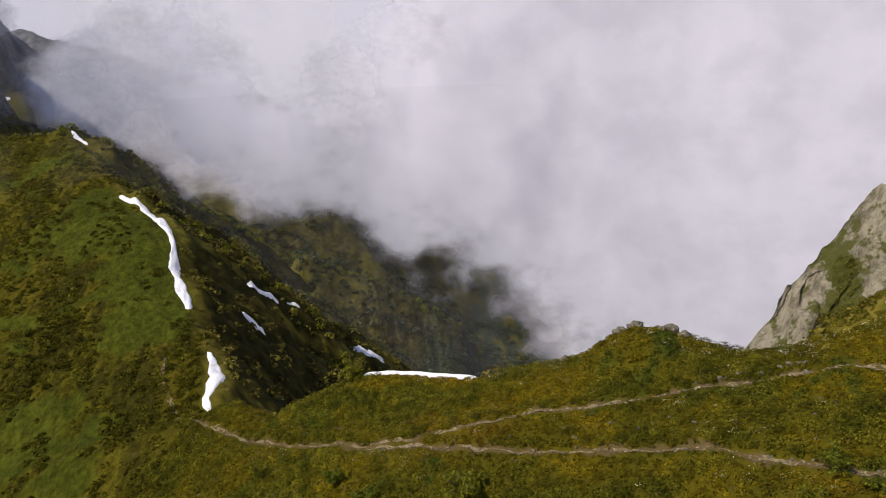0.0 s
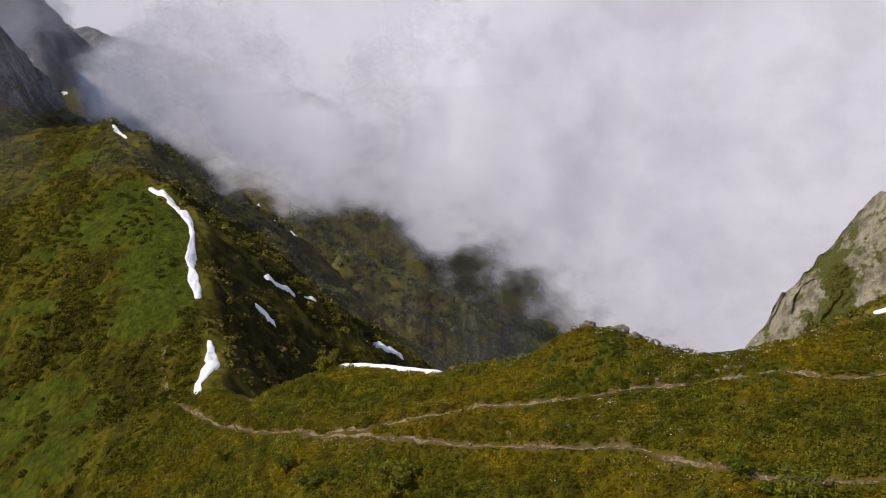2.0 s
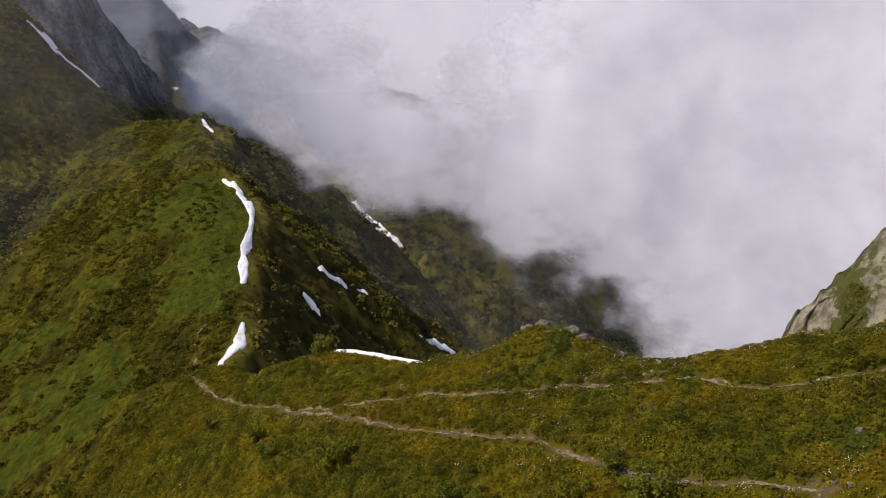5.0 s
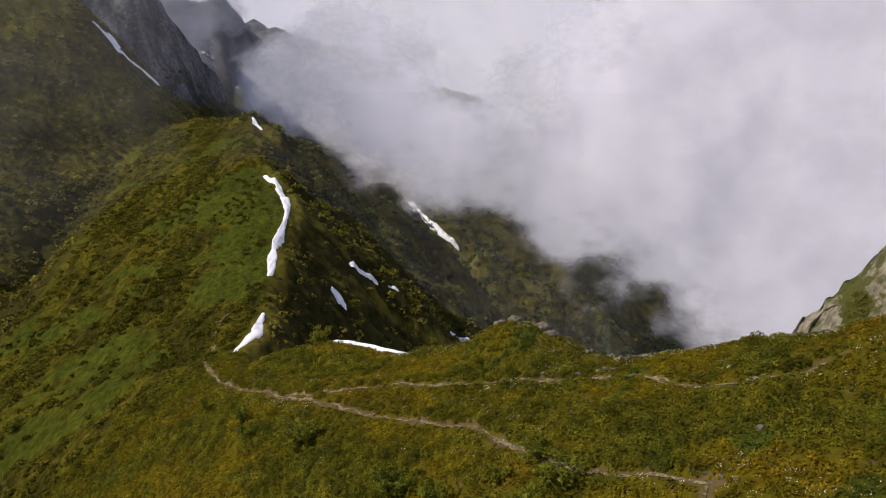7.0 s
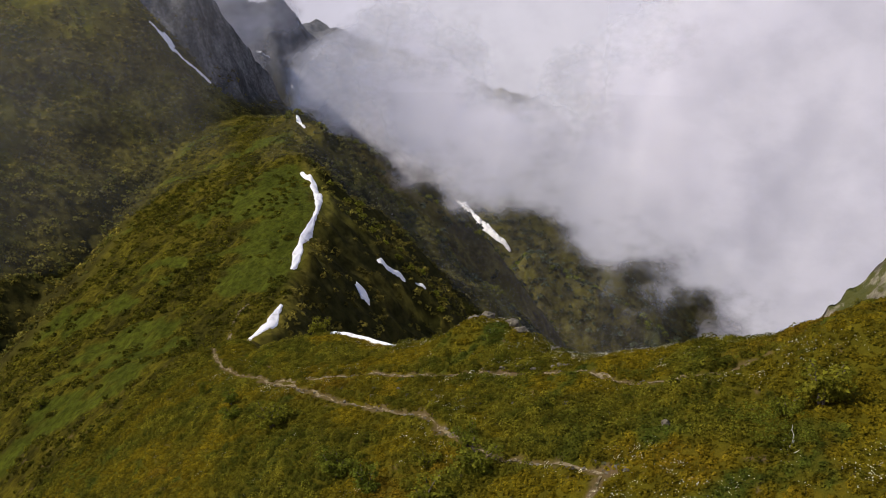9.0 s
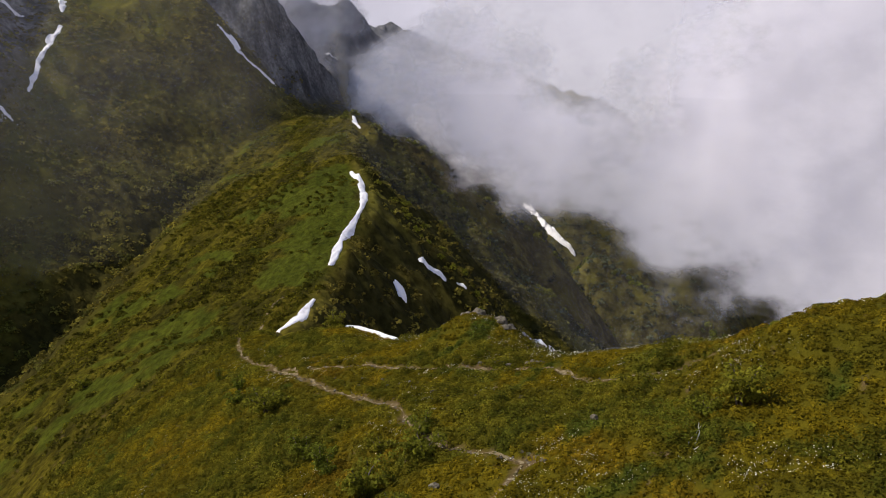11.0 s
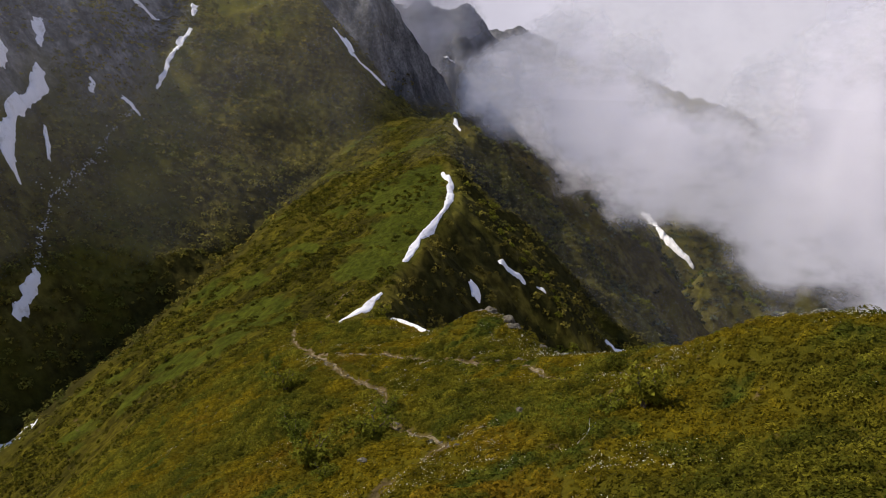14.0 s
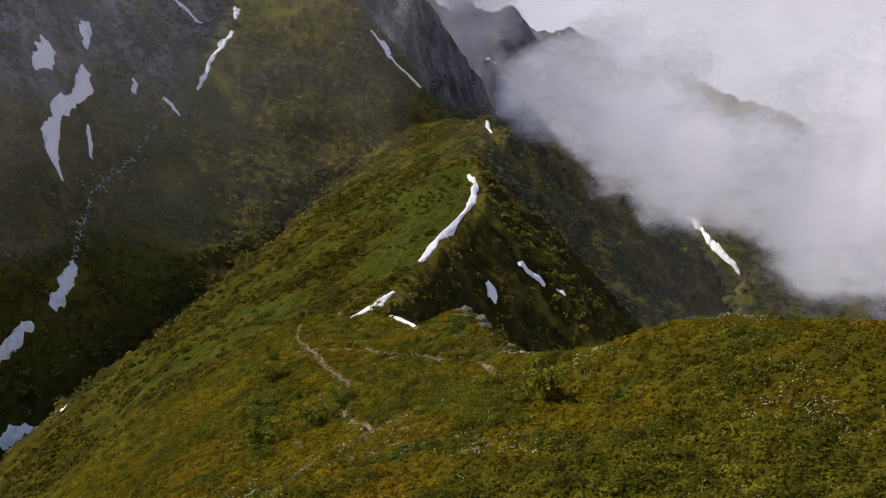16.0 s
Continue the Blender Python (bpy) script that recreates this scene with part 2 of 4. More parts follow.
# ---- materials ----
class Nodes:
    def __init__(self, name):
        self.mat = bpy.data.materials.new(name)
        self.mat.use_nodes = True
        self.tree = self.mat.node_tree
        self.bsdf = self.tree.nodes["Principled BSDF"]
        self.out = self.tree.nodes["Material Output"]
        self.where = self.add("ShaderNodeNewGeometry").outputs["Position"]

    def add(self, kind, **props):
        n = self.tree.nodes.new(kind)
        for k, v in props.items():
            if k == "operation":
                n.operation = v
            elif k == "blend":
                n.blend_type = v
            elif k == "data":
                n.data_type = v
        return n

    def put(self, socket, value):
        if isinstance(value, bpy.types.NodeSocket):
            self.tree.links.new(value, socket)
        elif isinstance(value, tuple) and len(value) == 3 and len(socket.default_value) == 4:
            socket.default_value = (*value, 1)
        else:
            socket.default_value = value

    def noise(self, scale, detail=4, rough=0.55, at=None, stretch=None):
        n = self.add("ShaderNodeTexNoise")
        at = at or self.where
        if stretch:
            m = self.add("ShaderNodeMapping")
            m.inputs["Scale"].default_value = stretch[:3]
            if len(stretch) > 3:
                m.inputs["Rotation"].default_value = [radians(a) for a in stretch[3:]]
            self.put(m.inputs["Vector"], at)
            at = m.outputs[0]
        self.put(n.inputs["Vector"], at)
        n.inputs["Scale"].default_value, n.inputs["Detail"].default_value, n.inputs["Roughness"].default_value = scale, detail, rough
        return n.outputs["Fac"]

    def math(self, op, a, b=0.0, c=0.0):
        n = self.add("ShaderNodeMath", operation=op)
        for s, v in zip(n.inputs, (a, b, c)):
            self.put(s, v)
        return n.outputs[0]

    def between(self, x, lo, hi, a=0.0, b=1.0):
        n = self.add("ShaderNodeMapRange")
        n.interpolation_type = 'SMOOTHSTEP'
        for k, v in (("Value", x), ("From Min", lo), ("From Max", hi), ("To Min", a), ("To Max", b)):
            self.put(n.inputs[k], v)
        return n.outputs["Result"]

    def mix(self, f, a, b, blend='MIX'):
        n = self.add("ShaderNodeMix", data='RGBA', blend=blend)
        self.put(n.inputs[0], f)
        self.put(n.inputs[6], a)
        self.put(n.inputs[7], b)
        return n.outputs[2]

    def attr(self, name):
        n = self.add("ShaderNodeAttribute")
        n.attribute_name = name
        return n.outputs["Fac"]

    def scale(self, colour, f):
        n = self.add("ShaderNodeVectorMath", operation='SCALE')
        self.put(n.inputs[0], colour)
        self.put(n.inputs["Scale"], f)
        return n.outputs[0]

    def turned(self, dx, dy, squeeze):
        """Places turned so that the first axis runs along (dx, dy), squeezed along it."""
        out = self.add("ShaderNodeCombineXYZ")
        for k, way in enumerate(((dx * squeeze, dy * squeeze, 0), (-dy, dx, 0), (0, 0, 1))):
            d = self.add("ShaderNodeVectorMath", operation='DOT_PRODUCT')
            self.put(d.inputs[0], self.where)
            d.inputs[1].default_value = way
            self.tree.links.new(d.outputs["Value"], out.inputs[k])
        return out.outputs[0]

    def leafy(self, colour, through=0.35, rough=0.7):
        """Leaves: light passes through them."""
        self.finish(colour, rough, spec=0.03)
        t = self.add("ShaderNodeBsdfTranslucent")
        self.put(t.inputs["Color"], colour)
        m = self.add("ShaderNodeMixShader")
        m.inputs[0].default_value = through
        self.tree.links.new(self.bsdf.outputs[0], m.inputs[1])
        self.tree.links.new(t.outputs[0], m.inputs[2])
        self.tree.links.new(m.outputs[0], self.out.inputs["Surface"])
        return self.mat

    def finish(self, colour, rough=0.9, height=None, dist=0.2, strength=0.7, spec=0.2):
        self.put(self.bsdf.inputs["Base Color"], colour)
        self.put(self.bsdf.inputs["Roughness"], rough)
        self.bsdf.inputs["Specular IOR Level"].default_value = spec
        if height is not None:
            b = self.add("ShaderNodeBump")
            b.inputs["Strength"].default_value, b.inputs["Distance"].default_value = strength, dist
            self.put(b.inputs["Height"], height)
            self.put(self.bsdf.inputs["Normal"], b.outputs[0])
        return self.mat


def shrub_colours(n, kinds=False):
    """Olive, yellow-green and rusty patches of low mountain shrubs."""
    patch, small = n.noise(0.11, 4), n.noise(0.6, 4)
    c = n.mix(n.between(patch, 0.38, 0.62), (0.075, 0.063, 0.005), (0.130, 0.096, 0.005))
    place = n.add("ShaderNodeSeparateXYZ")
    n.put(place.inputs[0], n.where)
    heath = n.between(place.outputs[0], -60, -8, 0.1, 0.75)
    c = n.mix(n.math('MULTIPLY', heath, n.between(n.noise(0.065, 4, at=n.where, stretch=(1, 1, 1.7)), 0.52, 0.66)), c, (0.140, 0.086, 0.006))
    c = n.mix(n.between(n.noise(0.16, 3, stretch=(1.3, 0.9, 1)), 0.56, 0.68), c, (0.052, 0.064, 0.008))
    mat = n.mix(n.between(n.noise(0.07, 5, 0.6), 0.42, 0.60), (0.058, 0.050, 0.005), (0.096, 0.083, 0.006))
    c = n.mix(n.between(place.outputs[0], -22, -58, 0.0, 1.0), c, mat)
    if kinds:
        leafy = n.mix(n.between(n.noise(0.3, 3), 0.4, 0.6), (0.056, 0.058, 0.006), (0.103, 0.091, 0.008))
        c = n.mix(n.attr("green"), c, leafy)
    fine = n.noise(2.6, 3)
    return n.scale(n.scale(c, n.between(small, 0.3, 0.7, 0.72, 1.25)), n.between(fine, 0.3, 0.7, 0.8, 1.2))


def scrub_colours(n):
    c = n.mix(n.between(n.noise(0.03, 4), 0.4, 0.62), (0.066, 0.053, 0.010), (0.122, 0.099, 0.016))
    c = n.mix(n.between(n.noise(0.012, 3), 0.5, 0.68), c, (0.104, 0.092, 0.015))
    # green darkened on the valley slopes, with the cloud's shadow put into the colour
    c = n.mix(n.attr("woods"), c, (0.034, 0.040, 0.022))
    # spur ground darkened, with the shade between its bushes in the colour
    c = n.mix(n.attr("spur"), c, n.mix(n.between(n.noise(0.06, 5, 0.65), 0.42, 0.6), (0.040, 0.034, 0.009), (0.090, 0.076, 0.018)))
    # ground colour darkened to carry the shade of the steep flanks
    c = n.mix(n.attr("flank_shade"), c, (0.022, 0.020, 0.005))
    return n.scale(c, n.between(n.noise(0.35, 4), 0.3, 0.7, 0.6, 1.35))


def rock_colours(n, light=1.0):
    c = n.mix(n.between(n.noise(0.25, 6, 0.65), 0.35, 0.65), (0.092, 0.083, 0.068), (0.21, 0.19, 0.155))
    c = n.mix(n.between(n.noise(1.4, 5, 0.7), 0.5, 0.75), c, (0.05, 0.048, 0.042))
    return n.scale(c, light)


n = Nodes("hillside")
col = shrub_colours(n)
meadow = n.mix(n.between(n.noise(0.08, 4), 0.4, 0.65), (0.055, 0.064, 0.006), (0.076, 0.084, 0.008))
meadow = n.mix(n.between(n.noise(0.9, 4), 0.55, 0.75), meadow, (0.040, 0.052, 0.009))
streaks = n.noise(0.8, 6, 0.75, at=n.turned(0.40, -0.92, 0.6))
bands = n.noise(0.16, 4, 0.6, at=n.turned(0.40, -0.92, 0.3))
hillcol = n.mix(n.between(bands, 0.44, 0.58), (0.038, 0.033, 0.004), (0.084, 0.070, 0.006))
hillcol = n.mix(n.between(n.noise(0.07, 4, at=n.turned(0.40, -0.92, 0.5)), 0.52, 0.64), hillcol, (0.082, 0.066, 0.006))
col = n.mix(n.attr("hill"), col, n.scale(hillcol, n.between(streaks, 0.34, 0.66, 0.36, 1.32)))
col = n.mix(n.attr("meadow"), col, n.scale(meadow, n.between(streaks, 0.34, 0.66, 0.48, 1.12)))
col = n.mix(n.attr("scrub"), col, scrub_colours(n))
fold = n.noise(0.09, 6, 0.7, stretch=(1, 1, 0.25))
rock = n.scale(n.mix(n.between(fold, 0.35, 0.68), (0.058, 0.058, 0.060), (0.19, 0.185, 0.185)), n.between(n.noise(0.5, 5, 0.7), 0.3, 0.7, 0.6, 1.3))
# dark soil colour that also holds the shade between the near shrubs
col = n.mix(n.attr("gap_shade"), col, (0.050, 0.045, 0.004))
col = n.mix(n.attr("rock"), col, rock)
col = n.mix(n.attr("earth"), col, (0.11, 0.075, 0.036))
MAT_GROUND = n.finish(col, 0.95, n.math('ADD', n.noise(1.1, 6, 0.7), n.math('MULTIPLY', n.noise(5.0, 3), 0.3)), 0.5, 0.75, 0.03)

n = Nodes("shrub_leaves")
isl = n.add("ShaderNodeNewGeometry").outputs["Random Per Island"]
MAT_SHRUB = n.leafy(n.scale(n.scale(shrub_colours(n, True), n.between(isl, 0, 1, 1.1, 1.8)), n.attr("tone")), 0.5)

n = Nodes("scrub_leaves")
isl = n.add("ShaderNodeNewGeometry").outputs["Random Per Island"]
MAT_SCRUB = n.leafy(n.scale(n.scale(scrub_colours(n), n.between(isl, 0, 1, 0.9, 1.7)), n.attr("tone")))

n = Nodes("bush_leaves")
isl = n.add("ShaderNodeNewGeometry").outputs["Random Per Island"]
rnd = n.add("ShaderNodeObjectInfo").outputs["Random"]
c = n.mix(rnd, (0.102, 0.118, 0.012), (0.150, 0.140, 0.012))
MAT_BUSH = n.leafy(n.scale(c, n.between(isl, 0, 1, 0.6, 1.5)), 0.4, 0.6)

# leaf colour lightened to stand for the sunlit tops of the spur bushes
n = Nodes("spur_leaves")
isl = n.add("ShaderNodeNewGeometry").outputs["Random Per Island"]
c = n.mix(n.between(n.noise(0.05, 3), 0.4, 0.6), (0.098, 0.098, 0.018), (0.150, 0.132, 0.024))
MAT_SPUR = n.leafy(n.scale(n.scale(c, n.between(isl, 0, 1, 0.7, 1.4)), n.attr("tone")), 0.4, 0.6)

n = Nodes("bark")
MAT_BARK = n.finish(n.mix(n.between(n.noise(3, 4), 0.4, 0.6), (0.05, 0.036, 0.024), (0.16, 0.13, 0.10)), 0.85, n.noise(9, 4), 0.02)
n = Nodes("pale_bark")
MAT_BIRCH = n.finish(n.mix(n.between(n.noise(6, 4), 0.55, 0.7), (0.50, 0.46, 0.40), (0.12, 0.10, 0.08)), 0.7, n.noise(12, 4), 0.02)

n = Nodes("old_snow")
dirt = n.noise(0.35, 6, 0.65)
c = n.mix(n.between(dirt, 0.5, 0.78), (0.76, 0.74, 0.77), (0.46, 0.43, 0.41))
MAT_SNOW = n.finish(c, 0.6, n.noise(1.2, 5, 0.6), 0.25, 0.5, 0.3)

n = Nodes("trodden_earth")
c = n.mix(n.between(n.noise(0.5, 4), 0.4, 0.6), (0.100, 0.068, 0.030), (0.18, 0.135, 0.070))
c = n.mix(n.between(n.noise(3.0, 5, 0.7), 0.52, 0.62), c, (0.27, 0.22, 0.14))
c = n.mix(n.between(n.noise(1.6, 5, 0.75, stretch=(1, 1, 1.4)), 0.56, 0.66), c, (0.052, 0.050, 0.010))
MAT_TRAIL = n.finish(c, 0.95, n.noise(5, 5, 0.7), 0.15, 0.9)

n = Nodes("flower_white")
MAT_FLOWER = n.finish(n.mix(n.noise(3, 2), (0.62, 0.58, 0.36), (0.74, 0.70, 0.52)), 0.7)

n = Nodes("crag_rock")
streak = n.noise(0.55, 6, 0.7, stretch=(1.0, 1.0, 0.22, 0, 38, 0))
c = n.mix(n.between(streak, 0.34, 0.62), (0.15, 0.128, 0.085), (0.40, 0.345, 0.25))
c = n.mix(n.between(n.noise(0.9, 6, 0.75), 0.56, 0.72), c, (0.075, 0.062, 0.045))
up = n.add("ShaderNodeSeparateXYZ")
n.put(up.inputs[0], n.add("ShaderNodeNewGeometry").outputs["Normal"])
green = n.mix(n.noise(0.8, 4), (0.060, 0.075, 0.012), (0.130, 0.115, 0.028))
veil = n.math('ADD', n.math('ADD', n.attr("turf"), n.math('MULTIPLY', up.outputs[2], 0.35)), n.math('MULTIPLY', n.math('SUBTRACT', n.noise(0.35, 5, 0.65), 0.5), 2.2))
c = n.mix(n.between(veil, 0.34, 0.58), c, green)
MAT_CRAG = n.finish(c, 0.9, n.math('ADD', streak, n.math('MULTIPLY', n.noise(2.2, 6, 0.7), 0.6)), 1.2, 1.0)

n = Nodes("boulder")
pale = n.mix(n.between(n.noise(2.5, 5, 0.7), 0.35, 0.65), (0.065, 0.055, 0.040), (0.17, 0.145, 0.105))
MAT_STONE = n.finish(n.mix(n.between(n.noise(0.9, 4), 0.55, 0.66), pale, (0.06, 0.058, 0.015)), 0.9, n.noise(3, 5), 0.15)


def cloud_material(name, offset, width, most, drift, ragged=1.0):
    n = Nodes(name)
    n.tree.nodes.remove(n.bsdf)
    sheet = n.add("ShaderNodeCombineXYZ")
    n.put(sheet.inputs[0], n.attr("sheet_x"))
    n.put(sheet.inputs[1], n.attr("sheet_y"))
    at = n.add("ShaderNodeMapping")
    at.inputs["Location"].default_value = drift
    n.put(at.inputs["Vector"], sheet.outputs[0])
    big = n.noise(1.0 / 90, 3, 0.5, at=at.outputs[0])
    wisp = n.noise(1.0 / 34, 6, 0.55, at=at.outputs[0], stretch=(0.75, 1, 1))
    e = n.math('ADD', n.attr("edge"), offset)
    e = n.math('ADD', e, n.math('MULTIPLY', n.math('SUBTRACT', big, 0.5), 130.0 * ragged))
    e = n.math('ADD', e, n.math('MULTIPLY', n.math('SUBTRACT', wisp, 0.5), 190.0 * ragged))
    thick = n.between(e, -width, width, 0.0, most)
    white = n.mix(n.between(wisp, 0.35, 0.65), (0.71, 0.69, 0.745), (0.825, 0.80, 0.86))
    swell = n.add("ShaderNodeBump")
    swell.inputs["Strength"].default_value, swell.inputs["Distance"].default_value = 0.35, 50.0
    n.put(swell.inputs["Normal"], n.mix(0.6, n.add("ShaderNodeNewGeometry").outputs["Normal"], (0.0, 0.0, 1.0)))
    n.put(swell.inputs["Height"], n.noise(1.0 / 70, 3, 0.45, at=at.outputs[0]))
    lit = n.add("ShaderNodeBsdfDiffuse")
    n.put(lit.inputs["Color"], white)
    n.put(lit.inputs["Normal"], swell.outputs[0])
    back = n.add("ShaderNodeBsdfTranslucent")
    n.put(back.inputs["Color"], white)
    both = n.add("ShaderNodeMixShader")
    both.inputs[0].default_value = 0.45
    n.tree.links.new(lit.outputs[0], both.inputs[1])
    n.tree.links.new(back.outputs[0], both.inputs[2])
    clear = n.add("ShaderNodeBsdfTransparent")
    veil = n.add("ShaderNodeMixShader")
    n.put(veil.inputs[0], thick)
    n.tree.links.new(clear.outputs[0], veil.inputs[1])
    n.tree.links.new(both.outputs[0], veil.inputs[2])
    n.tree.links.new(veil.outputs[0], n.out.inputs["Surface"])
    return n.mat


n = Nodes("bright_mist")
n.tree.nodes.remove(n.bsdf)
z = n.add("ShaderNodeSeparateXYZ")
n.put(z.inputs[0], n.where)
c = n.mix(n.between(z.outputs[2], -900, 250), (0.50, 0.475, 0.505), (0.66, 0.63, 0.73))
c = n.mix(n.math('MULTIPLY', n.between(n.noise(0.0011, 4), 0.45, 0.62), 0.35), c, (0.72, 0.70, 0.81))
glow = n.add("ShaderNodeEmission")
n.put(glow.inputs[0], c)
n.tree.links.new(glow.outputs[0], n.out.inputs["Surface"])
MAT_MIST = n.mat

# ---- ground ----
gx, gy, NR, NC = ground_grid()
base = terrain(gx, gy)
hump, inside, d1, d2, r = cover(gx, gy)
gz = base + hump
ground = tagged(new("ground", array_mesh("ground", np.stack([gx, gy, gz], -1).reshape(-1, 3), grid_faces(NR, NC, True)[:, ::-1])),
                "green mountain slopes of low shrubs and grass", "ground", kind="structure")
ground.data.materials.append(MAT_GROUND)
dcl = along(gx, gy, C_EDGE)[0]
dgl = along(gx, gy, GULLY)[0]
big_noise = fbm(gx, gy, 45, 4)
spur = step(10, 30, d2)
cliff = step(-9, 1, dcl + 10 * big_noise) * step(260, 330, r) * step(-235, -250, gx) * step(2, 22, gz + 24 * big_noise)
mount = step(8, -12, dgl + 14 * big_noise) * step(-90, -130, gx) * step(15, 45, gz + 22 * big_noise)
farrock = step(560, 680, r) * step(25, 85, gz + 45 * big_noise)
butt = step(40, 22, np.abs(along(gx, gy, BUTTRESS)[0]) + 12 * big_noise) * step(12, 30, gz + 12 * big_noise) * step(-235, -250, gx)
rockmask = np.clip(np.maximum(np.maximum(cliff, mount), np.maximum(farrock, butt)), 0, 1)
scrub = 1 - inside
meadow = 0.95 * inside * meadow_share(gx, gy)
# spur top given the brighter meadow colour in place of sun on it
crown = spur * step(-290, -240, -gy) * step(40, 62, base + 12 * big_noise) * (1 - cliff) * step(-150, -200, gx)
meadow = np.maximum(meadow, 0.35 * spur * step(0.05, 0.3, fbm(gx + 70, gy, 28, 4)) * (1 - cliff) * step(-85, -110, gx) * (1 - mount))
meadow = np.maximum(meadow, 0.4 * crown * step(-0.2, 0.3, big_noise))
# grass band by the gully, its bright colour standing for the sunlit crest
lit_edge = spur * step(-2, 4, dgl) * step(34, 12, dgl + 12 * big_noise) * step(-150, -175, gx)
meadow = np.maximum(meadow, 0.6 * lit_edge * step(-0.2, 0.2, fbm(gx, gy + 50, 16, 4)))
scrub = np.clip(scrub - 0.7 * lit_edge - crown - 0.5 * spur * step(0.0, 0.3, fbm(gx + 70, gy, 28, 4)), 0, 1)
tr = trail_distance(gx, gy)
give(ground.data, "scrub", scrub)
give(ground.data, "meadow", meadow)
give(ground.data, "rock", rockmask)
# shade painted below the western hill edge and on the north-east flank
west_shade = 0.8 * step(-3, 2, d2) * step(40, 20, d2) * step(-60, -80, gx) * step(-225, -200, gx)
give(ground.data, "flank_shade", west_shade + 0.9 * step(1, 5, d1) * step(-0.45, -0.1, fbm(gx, gy, 14, 4)) * step(-20, -35, gx) * step(390, 330, r) * step(310, 270, gy))
give(ground.data, "spur", 0.85 * spur * (1 - rockmask) * step(-85, -110, gx))
give(ground.data, "hill", inside * step(-25, -55, gx))
# near ground darkened for the shade in the gaps of the shrub cover
give(ground.data, "gap_shade", 0.6 * inside * step(150, 125, r) * step(-50, -36, gx) * (1 - meadow))
bare = np.exp(-((gx - 43.6) / 1.5) ** 2 - ((gy - 47.4) / 1.0) ** 2) + np.exp(-((gx - 27) / 2.2) ** 2 - ((gy - 70.4) / 0.5) ** 2)
give(ground.data, "earth", np.maximum(0.75 * step(0.55, 0.1, tr + 1.0 * fbm(gx, gy, 3.0, 3)), step(0.35, 0.6, bare + 0.8 * fbm(gx, gy, 1.5, 3))) * (r < 150))
# where the valley slopes take the cloud-shadow tone
give(ground.data, "woods", scrub * np.maximum(step(430, 560, r), 0.8 * step(270, 380, r) * step(-230, -195, gx)) * step(20, -30, gz + 30 * big_noise))

# ---- sky, mist and cloud ----
def arc(name, radius, a0, a1, z0, z1, na, nz, lean=0.0, widen=0.0):
    """Part of an upright or backward leaning bowl round the place, farther off towards its end where it widens."""
    a, zz = np.meshgrid(np.radians(np.linspace(a0, a1, na)), np.linspace(z0, z1, nz))
    rad = radius + lean * (zz + 100) + widen * (np.degrees(a) - a0)
    co = np.stack([50 + rad * np.sin(a), rad * np.cos(a), zz], -1).reshape(-1, 3)
    me = array_mesh(name, co, grid_faces(nz, na))
    give(me, "sheet_x", 420 * a)
    give(me, "sheet_y", 420 * (zz - 49) / rad)
    return me, np.degrees(a), zz, rad


me, _, _, _ = arc("sky_backdrop", 4200, -180, 180, -1200, 2600, 121, 20)
me.materials.append(MAT_MIST)
tagged(new("backdrop", me), "pale lavender bright misty sky", "sky", kind="structure")

EDGE_AZ = (-60, -43, -40, -37.5, -36.5, -34, -31, -28, -25, -22, -19, -16, -13, -9, -4, 10, 60)
EDGE_Z = (150, 92, 20, -16, -26, -39, -63, -93, -115, -128, -142, -164, -187, -222, -290, -370, -450)
TOP_AZ = (-60, -42.5, -39.5, -36.5, -33.5, -30, -27, -24.5, -22.5, -20.5, -18.5, -16, -12, -6, 0, 60)
TOP_Z = (-60, -10, 20, 36, 50, 46, 38, 22, 8, 8, 14, 34, 70, 160, 400, 600)
for k, (radius, offset, width, most) in enumerate(((183, -36, 30, 0.8), (228, -42, 28, 0.85), (283, -36, 26, 0.96))):
    me, az, zz, rad = arc("cloud_bank", radius, -46, 60, -420, 300, 160, 70, 1.15, 8.0)
    v = 49 + (zz - 49) * 700 / rad
    low = v - np.interp(az, EDGE_AZ, EDGE_Z)
    low = np.where(low > 0, low * (1 - 0.3 * step(-18, -6, az)), low)
    high = np.interp(az, TOP_AZ, TOP_Z) - v
    give(me, "edge", np.minimum(low, high + 25))
    me.materials.append(cloud_material("cloud", offset, width, most, (9 * k, 7 * k, 14 * k)))
    tagged(new("cloud_bank", me), "white cloud bank drifting over the dark valley", "cloud", kind="stuff")
# a wisp caught between the cliff and the peak behind it
me, az, zz, rad = arc("cloud_wisp", 625, -50, -34, 10, 190, 60, 60)
give(me, "edge", 62 - np.hypot((az + 42.2) * 20, (zz - 84) * 0.95))
me.materials.append(cloud_material("wisp", -14, 34, 0.9, (3, 5, 8)))
tagged(new("cloud_wisp", me), "white wisp of cloud beside the dark cliff", "cloud", kind="stuff")
